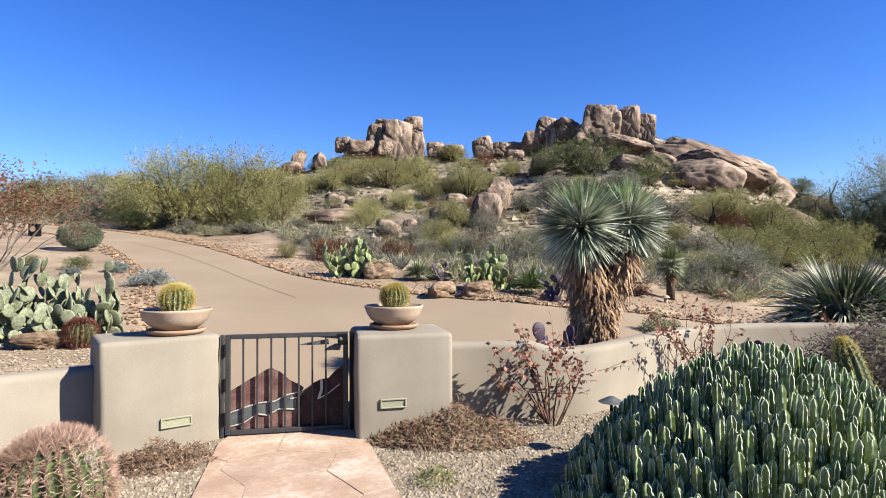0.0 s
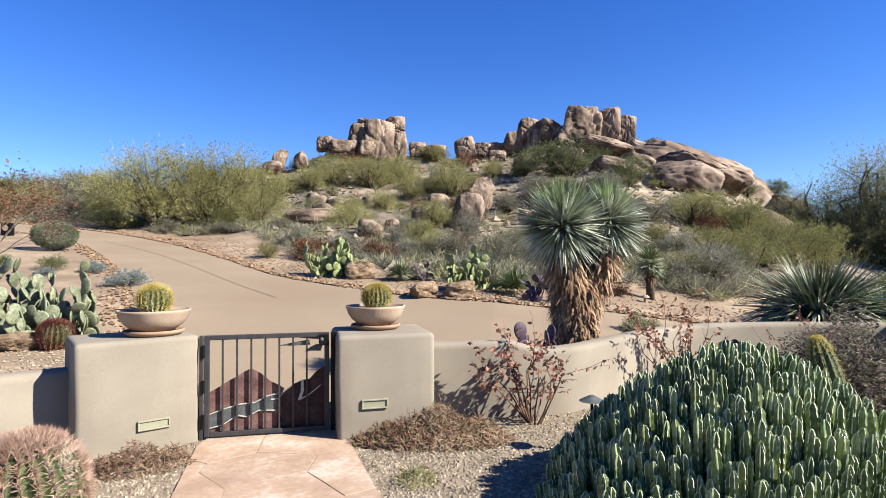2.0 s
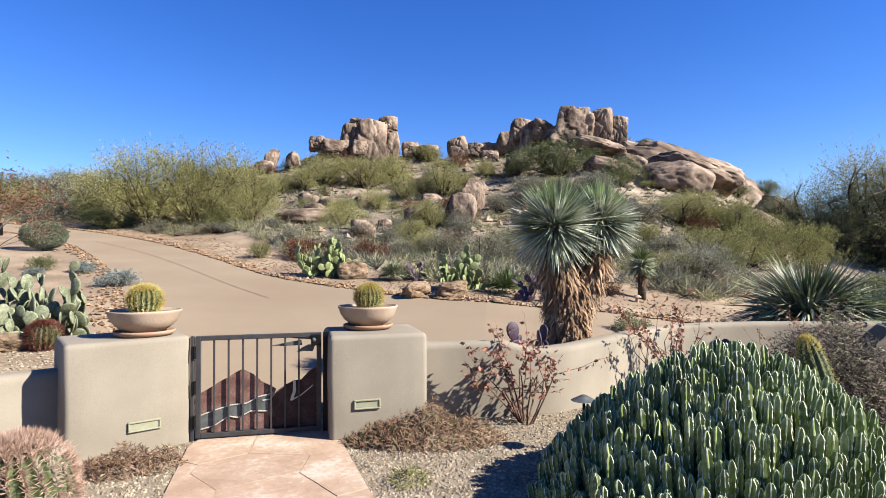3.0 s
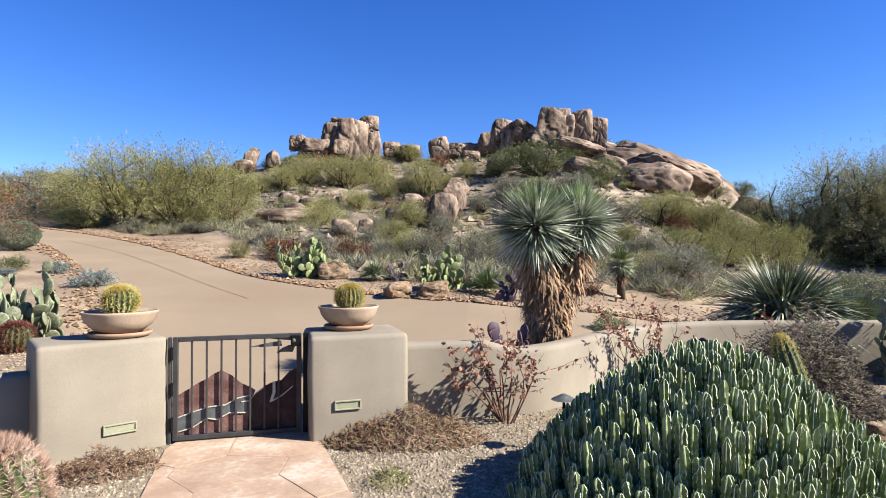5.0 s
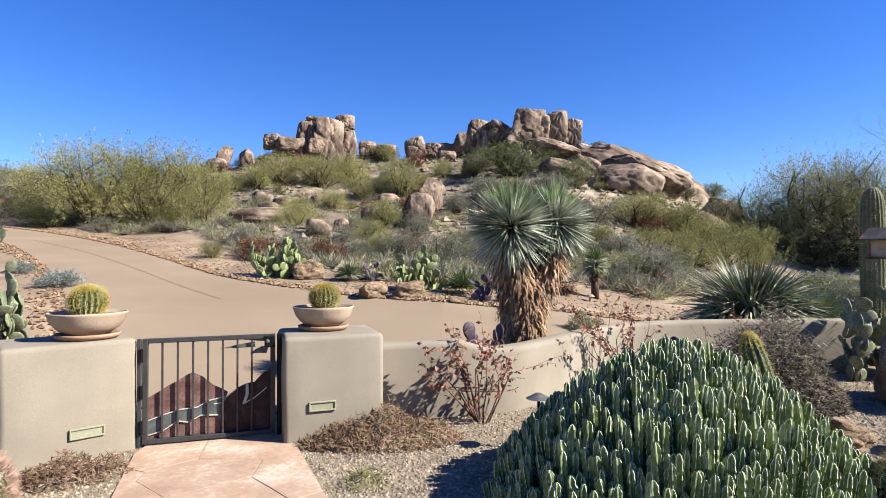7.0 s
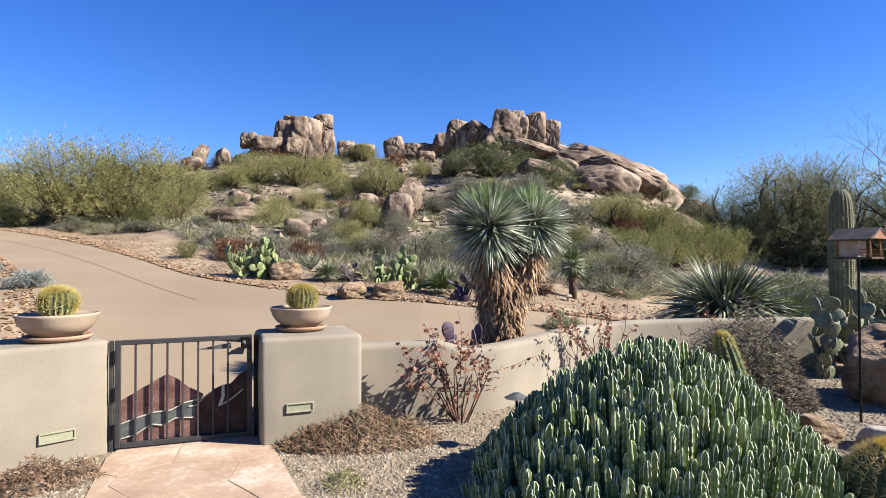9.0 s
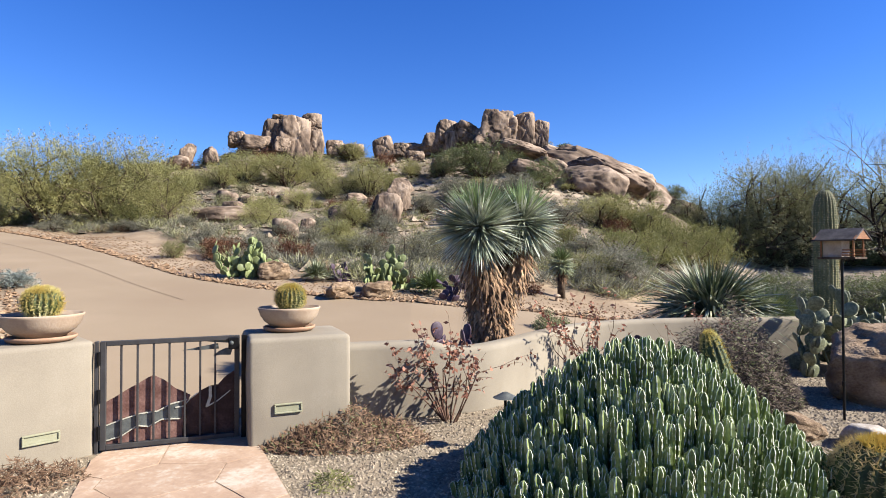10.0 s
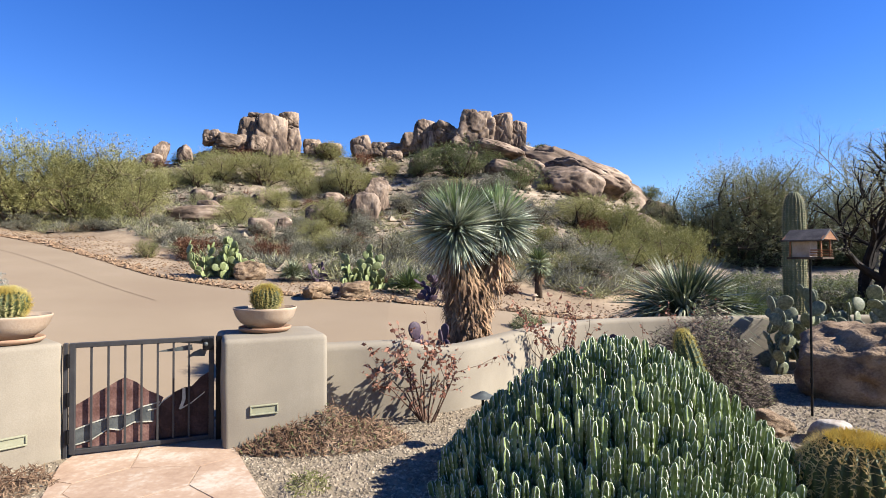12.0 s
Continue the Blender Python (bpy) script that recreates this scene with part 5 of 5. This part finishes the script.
def bare_shrub(m, w, h, label, stems, leaves, leaf, lm, seed, name="bare_shrub", r=0.010, gen=3, bark=None):
    """Branches that fork, with withered leaves along them."""
    rnd = random.Random(seed)
    e = thing(name, m, label, "shrub")
    bm = bmesh.new()
    lv, lf = [], []
    tips = []

    def grow(p, g, ln, rr, k):
        n = 3
        for i in range(n):
            g = (g + Vector((rnd.gauss(0, 0.16), rnd.gauss(0, 0.16), rnd.gauss(0.03, 0.12)))).normalized()
            q = p + g * ln / n
            rod(bm, p, q, rr, rr * 0.82, 5 if rr > 0.006 else 3)
            rr *= 0.82
            tips.append((p, q, k))
            p = q
            if k > 0 and i > 0:
                d = (g + Vector((rnd.gauss(0, 0.6), rnd.gauss(0, 0.6), rnd.gauss(0.1, 0.4)))).normalized()
                grow(p, d, ln * rnd.uniform(0.45, 0.75), rr * 0.8, k - 1)
    for i in range(stems):
        a = rnd.uniform(0, 6.283)
        t = rnd.uniform(0.15, 0.95)
        g = Vector((math.cos(a) * t * w / h * 0.95, math.sin(a) * t * w / h * 0.6, 1)).normalized()
        grow(Vector((math.cos(a) * 0.05, math.sin(a) * 0.05, -0.02)), g, h * 0.62, r, gen - 1)
    part("branch_frame", bm, bark or RTWIG, e)
    for _ in range(leaves):
        p, q, k = rnd.choice(tips)
        p = p.lerp(q, rnd.random())
        if p.z < h * 0.16:
            continue
        g = Vector((rnd.gauss(0, 1), rnd.gauss(0, 1), rnd.gauss(-0.3, 0.8))).normalized()
        s = g.orthogonal().normalized()
        s = (s * math.cos(rnd.random() * 6) + g.cross(s) * math.sin(rnd.random() * 6)).normalized() * leaf * 0.3
        L = leaf * rnd.uniform(0.6, 1.3)
        o = len(lv)
        lv += [p, p + g * L * 0.5 - s, p + g * L, p + g * L * 0.5 + s]
        lf.append((o, o + 1, o + 2, o + 3))
    tagged(raw("foliage", lv, lf, lm, e), kind="stuff")
    return e


bare_shrub(pose(1.06, 5.70, 0), 1.45, 0.88, "bare shrub with withered russet leaves before the wall", 15, 800, 0.056, DRYL, 3, r=0.010)
bare_shrub(pose(3.15, 6.95, 0), 1.2, 1.05, "bare shrub with withered russet leaves beside the wall", 11, 420, 0.06, DRYL, 5, r=0.010)
bare_shrub(pose(4.95, 7.4, 0), 1.0, 0.98, "bare shrub with withered russet leaves by the wall", 9, 160, 0.05, DRYL, 6, r=0.009)


def mat_shrub(m, w, d, h, label, n, leaf, material, seed, name="dry_ground_cover", category="shrub", green=0):
    """A low tangled cushion of fine twigs."""
    rnd = random.Random(seed)
    e = thing(name, m, label, category)
    for nm, cnt, mt_ in (("tangle", n, material), ("fresh_growth", green, L_YG if name == "weed" else L_DK)):
        if not cnt:
            continue
        v, f = [], []
        for _ in range(cnt):
            a, r = rnd.uniform(0, 6.283), math.sqrt(rnd.random())
            x, y = r * math.cos(a) * w / 2, r * math.sin(a) * d / 2
            k = 1 + 0.9 * noise.noise((x * 4.2, y * 4.2, seed))
            z = h * (1 - r ** 2.2) * k * rnd.random() ** 0.6
            g = Vector((rnd.gauss(0, 1), rnd.gauss(0, 1), rnd.gauss(0.35, 0.6))).normalized()
            s = g.orthogonal().normalized() * leaf * 0.09
            L = leaf * rnd.uniform(0.6, 1.5)
            p = Vector((x, y, z))
            o = len(v)
            v += [p - s, p + g * L * 0.5 - s, p + g * L, p + g * L * 0.5 + s]
            f.append((o, o + 1, o + 2, o + 3))
        tagged(raw(nm, v, f, mt_, e), kind="stuff")
    return e


mat_shrub(pose(0.06, 5.2, 0), 1.45, 0.66, 0.25, "russet dry ground cover spreading over the gravel", 5500, 0.055, DRYR, 3, green=500)
mat_shrub(pose(-2.2, 4.55, 0, 0, 0, 28), 0.85, 0.35, 0.20, "dark dry twigs at the pillar's foot", 1900, 0.05, DRYR, 4)
mat_shrub(pose(-0.06, 4.25, 0), 0.30, 0.35, 0.10, "small fresh green weed in the gravel", 0, 0.045, DRYR, 5, "weed", "weed", 350)
mat_shrub(pose(4.3, 5.95, 0), 1.6, 1.2, 0.88, "dark grey leafless bush over the gravel", 27000, 0.055, DRYD, 6, "twiggy_bush", "shrub", 4000)
mat_shrub(pose(3.75, 10.05, land(3.75, 10.05)), 0.8, 0.7, 0.34, "small green shrub behind the wall", 300, 0.06, DRYD, 7, "green_shrub", "shrub", 2600)

# ---- rocks near the camera ----
rock("rock", NEAR, 0, -1.73, 15.54, land(-1.73, 15.54), 0.78, 0.44, 0.6, 20, 0, "rounded tan boulder beside the driveway", "rock", "drive rocks")
rock("rock", NEAR, 1, -0.06, 12.9, land(-0.06, 12.9), 0.70, 0.42, 0.5, 60, 0, "grey tan boulder beside the driveway", "rock", "drive rocks")
rock("rock", NEAR, 2, 0.72, 12.9, land(0.72, 12.9), 0.78, 0.36, 0.55, 10, -8, "flat tan rock beside the driveway", "rock", "drive rocks")
rock("rock", NEAR, 3, -4.52, 6.62, land(-4.52, 6.62), 0.55, 0.21, 0.35, 15, 4, "long flat orange rock beside the cactus", "rock")
rock("rock", NEAR, 4, 6.15, 5.5, 0, 1.32, 0.98, 1.1, -45, -16, "large rounded reddish tan boulder on gravel", "rock")
rock("rock", NEAR, 5, 4.0, 4.66, 0, 0.52, 0.23, 0.36, 15, 12, "low reddish rock on the gravel", "rock")
PALE = mat("pale_rock", rgb("#b7a896"), rgb("#d8cfc2"), 5, 0.9, 0.5, 40)
bm = rock_mesh(91, 4, 0.7, 0.12, 6)
pr = part("rock", bm, PALE, smooth=True)
pr.matrix_basis = pose(4.44, 4.36, 0.07, 0, 8, 20) @ Matrix.Diagonal((0.27, 0.17, 0.115, 1))
tagged(pr, "pale angular rock lying on the gravel", "rock")

# ---- path light ----
e = thing("path_light", pose(1.37, 4.82, 0), "low path light with a shallow grey metal hat", "lamp")
bm = bmesh.new()
rod(bm, (0, 0, -0.05), (0, 0, 0.43), 0.012, sides=10)
part("stake", bm, BLACK, e)
bm = bmesh.new()
bmesh.ops.create_cone(bm, cap_ends=True, segments=28, radius1=0.105, radius2=0.02, depth=0.045, matrix=Matrix.Translation((0, 0, 0.455)))
part("hat", bm, STEEL, e, "shallow conical grey hat")

e = thing("path_light", pose(5.05, 13.2, land(5.05, 13.2)), "tiny pale path light on the sand", "lamp")
bm = bmesh.new()
rod(bm, (0, 0, -0.03), (0, 0, 0.12), 0.04, sides=10)
bmesh.ops.create_cone(bm, cap_ends=True, segments=16, radius1=0.10, radius2=0.05, depth=0.05, matrix=Matrix.Translation((0, 0, 0.14)))
part("lamp_head", bm, TERRA, e)

# ---- bird feeder ----
CEDAR = mat("cedar", rgb("#8a5a38"), rgb("#bb8558"), 9, 0.7, 0.2, 60, stretch=(1, 1, 6), c3=rgb("#a3704a"))
SHING = mat("dark_shingle", rgb("#4a4646"), rgb("#66605e"), 10, 0.85, 0.4, 60)
SCREEN = mat("pale_panel", rgb("#b9a38c"), rgb("#d6c4b0"), 10, 0.7, 0.1, 60)
fd = thing("bird_feeder", pose(4.88, 5.03, 0, 0, 0, -68), "wooden house-shaped bird feeder on a black pole", "feeder")
bm = bmesh.new()
rod(bm, (0, 0, -0.1), (0, 0, 1.60), 0.014, sides=10)
part("pole", bm, BLACK, fd)
bm = bmesh.new()
rod(bm, (0, 0, 0.34), (0, 0, 0.385), 0.019, sides=10)
part("collar", bm, BLACK, fd)
fd.matrix_basis = fd.matrix_basis @ Matrix.Diagonal((0.84, 0.84, 1, 1))
bm = bmesh.new()
box(bm, 0.40, 0.30, 0.022, Matrix.Translation((0, 0, 1.60)), 0.004, 1)
part("tray", bm, BARK, fd, "dark weathered wooden tray")
bm = bmesh.new()
box(bm, 0.20, 0.20, 0.16, Matrix.Translation((-0.06, 0, 1.69)), 0.004, 1)
part("hopper", bm, SCREEN, fd, "pale seed hopper")
for sx in (-0.17, 0.17):
    for sy in (-0.12, 0.12):
        bm = bmesh.new()
        box(bm, 0.018, 0.018, 0.17, Matrix.Translation((sx, sy, 1.695)), 0.002, 1)
        part("post", bm, CEDAR, fd)
for sy in (-0.13, 0.13):
    for z in (1.63, 1.655, 1.68):
        bm = bmesh.new()
        rod(bm, (0.06, sy, z), (0.19, sy, z), 0.006, sides=6)
        part("rail", bm, CEDAR, fd)
for s in (-1, 1):
    bm = bmesh.new()
    box(bm, 0.46, 0.25, 0.016, pose(0, s * 0.105, 1.83, -s * 27), 0.003, 1)
    part("roof_panel", bm, SHING, fd, "dark shingled roof slope")
for sx in (-0.215, 0.215):
    bm = bmesh.new()
    prism(bm, [(-0.22, 1.785), (0.22, 1.785), (0, 1.885)], -0.008, 0.008)
    bmesh.ops.transform(bm, matrix=Matrix.Translation((sx, 0, 0)) @ Matrix.Rotation(math.pi / 2, 4, "Z"), verts=bm.verts)
    part("gable", bm, CEDAR, fd)

# ---- saguaro ----
SAG = mat("saguaro_green", rgb("#646848"), rgb("#9a9a74"), 4, 0.65, 0.2, 40, c3=rgb("#7d8059"))
sg = thing("saguaro", pose(7.55, 8.05, 0.0), "single ribbed green saguaro column behind the wall", "cactus")
v, f = [], []
ribs, k = 18, 72
prof = [(-0.1, 0.135), (0.5, 0.14), (1.3, 0.16), (2.0, 0.158), (2.35, 0.15), (2.52, 0.13), (2.62, 0.095), (2.67, 0.055)]
for z, r in prof:
    for j in range(k):
        a = 6.2832 * j / k
        q = r * (1 + 0.16 * (abs(math.cos(a * ribs / 2)) - 0.6))
        v.append((q * math.cos(a), q * math.sin(a), z))
for i in range(len(prof) - 1):
    for j in range(k):
        f.append((i * k + j, i * k + (j + 1) % k, (i + 1) * k + (j + 1) % k, (i + 1) * k + j))
f.append(tuple(range((len(prof) - 1) * k, len(prof) * k)))
raw("trunk", v, f, SAG, sg, smooth=True)
rnd = random.Random(4)
v, f = [], []
for i in range(ribs):
    a = 6.2832 * 2 * i / (2 * ribs)
    for j in range(70):
        z = j * 0.038
        r = lerp_table(prof, z) * 1.07
        p = Vector((r * math.cos(a), r * math.sin(a), z))
        for _ in range(4):
            g = (Vector((math.cos(a), math.sin(a), 0)) + Vector((rnd.gauss(0, 0.6), rnd.gauss(0, 0.6), rnd.gauss(0, 0.6)))).normalized()
            s = g.orthogonal().normalized() * 0.003
            o = len(v)
            v += [p - s, p + s, p + g * 0.035]
            f.append((o, o + 1, o + 2))
tagged(raw("spine_cover", v, f, SP_TAN, sg), kind="stuff")

# ---- clipped round shrub, marker box, trees ----
e = thing("clipped_shrub", pose(-11.84, 18.9, land(-11.84, 18.9)), "rounded clipped grey-green shrub beside the driveway", "shrub")
rnd = random.Random(8)
v, f = [], []
for _ in range(14000):
    d = Vector((rnd.gauss(0, 1), rnd.gauss(0, 1), rnd.gauss(0, 1))).normalized()
    q = rnd.uniform(0.8, 1.0) + 0.05 * noise.noise(d * 3)
    p = Vector((d.x * 0.68 * q, d.y * 0.6 * q, 0.50 + d.z * 0.44 * q))
    g = (d + Vector((rnd.gauss(0, 0.7), rnd.gauss(0, 0.7), rnd.gauss(0, 0.7)))).normalized()
    s = g.orthogonal().normalized() * 0.011
    o = len(v)
    v += [p - s, p + g * 0.02 - s, p + g * 0.042, p + g * 0.02 + s]
    f.append((o, o + 1, o + 2, o + 3))
raw("crown", v, f, leafmat("clipped_leaf", "#5e664e", "#8f967a", "#757d62"), e)
bm = bmesh.new()
for i in range(4):
    rod(bm, (0.03 * i, 0, -0.05), (rnd.uniform(-0.3, 0.3), rnd.uniform(-0.3, 0.3), 0.35), 0.025, 0.015, 6)
part("trunk", bm, BARK, e)

e = thing("marker_post", pose(-15.86, 22.5, land(-15.86, 22.5)), "dark grey marker box with a pale round plate", "sign")
bm = bmesh.new()
box(bm, 0.36, 0.25, 0.52, Matrix.Translation((0, 0, 0.22)), 0.02, 2)
part("case", bm, BLACK, e)
bm = bmesh.new()
rod(bm, (0, -0.135, 0.28), (0, -0.124, 0.28), 0.11, sides=24)
part("plate", bm, TERRA, e, "pale round plate")


def tree(m, h, spread, seed, label, bark, leaves=0, leaf=0.08, lm=None, r=0.10, gen=5, name="bare_tree", lean=(0, 0), stems=1):
    """A forking tree; leaves near the twigs' ends."""
    rnd = random.Random(seed)
    e = thing(name, m, label, "tree")
    v, f = [], []
    tips = []

    def limb(p, q, r0, r1, n):
        d = (q - p).normalized()
        a = d.orthogonal().normalized()
        b = d.cross(a)
        o = len(v)
        for c, rr in ((p, r0), (q, r1)):
            for i in range(n):
                t = 6.2832 * i / n
                v.append(c + (a * math.cos(t) + b * math.sin(t)) * rr)
        for i in range(n):
            f.append((o + i, o + (i + 1) % n, o + n + (i + 1) % n, o + n + i))

    def grow(p, g, ln, rr, k):
        for i in range(3):
            g = (g + Vector((rnd.gauss(0, 0.17), rnd.gauss(0, 0.17), rnd.gauss(0.02, 0.1)))).normalized()
            q = p + g * ln / 3
            limb(p, q, rr, rr * 0.86, 7 if rr > 0.03 else 4 if rr > 0.012 else 3)
            rr *= 0.86
            p = q
            if k > 0 and i > 0:
                for _ in range(rnd.choice((1, 2))):
                    d = (g + Vector((rnd.gauss(0, spread), rnd.gauss(0, spread), rnd.gauss(0.05, spread * 0.6)))).normalized()
                    grow(p, d, ln * rnd.uniform(0.55, 0.8), rr * 0.72, k - 1)
        if k <= 1:
            tips.append(p)
    for s in range(stems):
        g = Vector((lean[0] + rnd.gauss(0, 0.14 if stems > 1 else 0.05), lean[1] + rnd.gauss(0, 0.14 if stems > 1 else 0.05), 1)).normalized()
        grow(Vector((0.06 * s, 0, -0.1)), g, h * 0.42, r, gen - 1)
    raw("trunk", v, f, bark, e)
    if leaves:
        lv, lf = [], []
        for _ in range(leaves):
            p = rnd.choice(tips) + Vector((rnd.gauss(0, 1), rnd.gauss(0, 1), rnd.gauss(0, 0.8))) * leaf * 1.8
            g = Vector((rnd.gauss(0, 1), rnd.gauss(0, 1), rnd.gauss(0.2, 0.8))).normalized()
            s = g.orthogonal().normalized() * leaf * 0.16
            L = leaf * rnd.uniform(0.6, 1.3)
            o = len(lv)
            lv += [p - s, p + g * L * 0.5 - s, p + g * L, p + g * L * 0.5 + s]
            lf.append((o, o + 1, o + 2, o + 3))
        raw("crown", lv, lf, lm, e)
    return e


GREYT = mat("grey_bark", rgb("#7a7064"), rgb("#a99d8c"), 8, 0.9, 0.3, 40)
DARKT = mat("dark_bark", rgb("#1d1814"), rgb("#3a3028"), 8, 0.95, 0.5, 40)
tree(pose(-8.35, 9.7, land(-8.35, 9.7)), 2.65, 0.15, 3, "multi-stemmed shrub tree with pale stems and russet leaves", GREYT, 5000, 0.07, L_RD, 0.03, 5, "russet_tree", (0.05, 0), 6)
tree(pose(33.6, 30.5, land(33.6, 30.5)), 11.0, 0.45, 9, "bare grey winter tree with sparse leaves", GREYT, 3200, 0.07, L_OL, 0.14, 7, "bare_tree", (0.0, 0))
tree(pose(32.7, 28.5, land(32.7, 28.5)), 9.0, 0.5, 12, "bare grey winter tree with sparse leaves", GREYT, 3200, 0.07, L_OL, 0.14, 7, "bare_tree", (0.1, 0))
tree(pose(11.2, 10.1, land(11.2, 10.1)), 4.2, 0.55, 14, "dark-trunked mesquite with crooked limbs", DARKT, 5000, 0.05, L_OL, 0.17, 5, "mesquite_tree", (0.15, 0), 2)
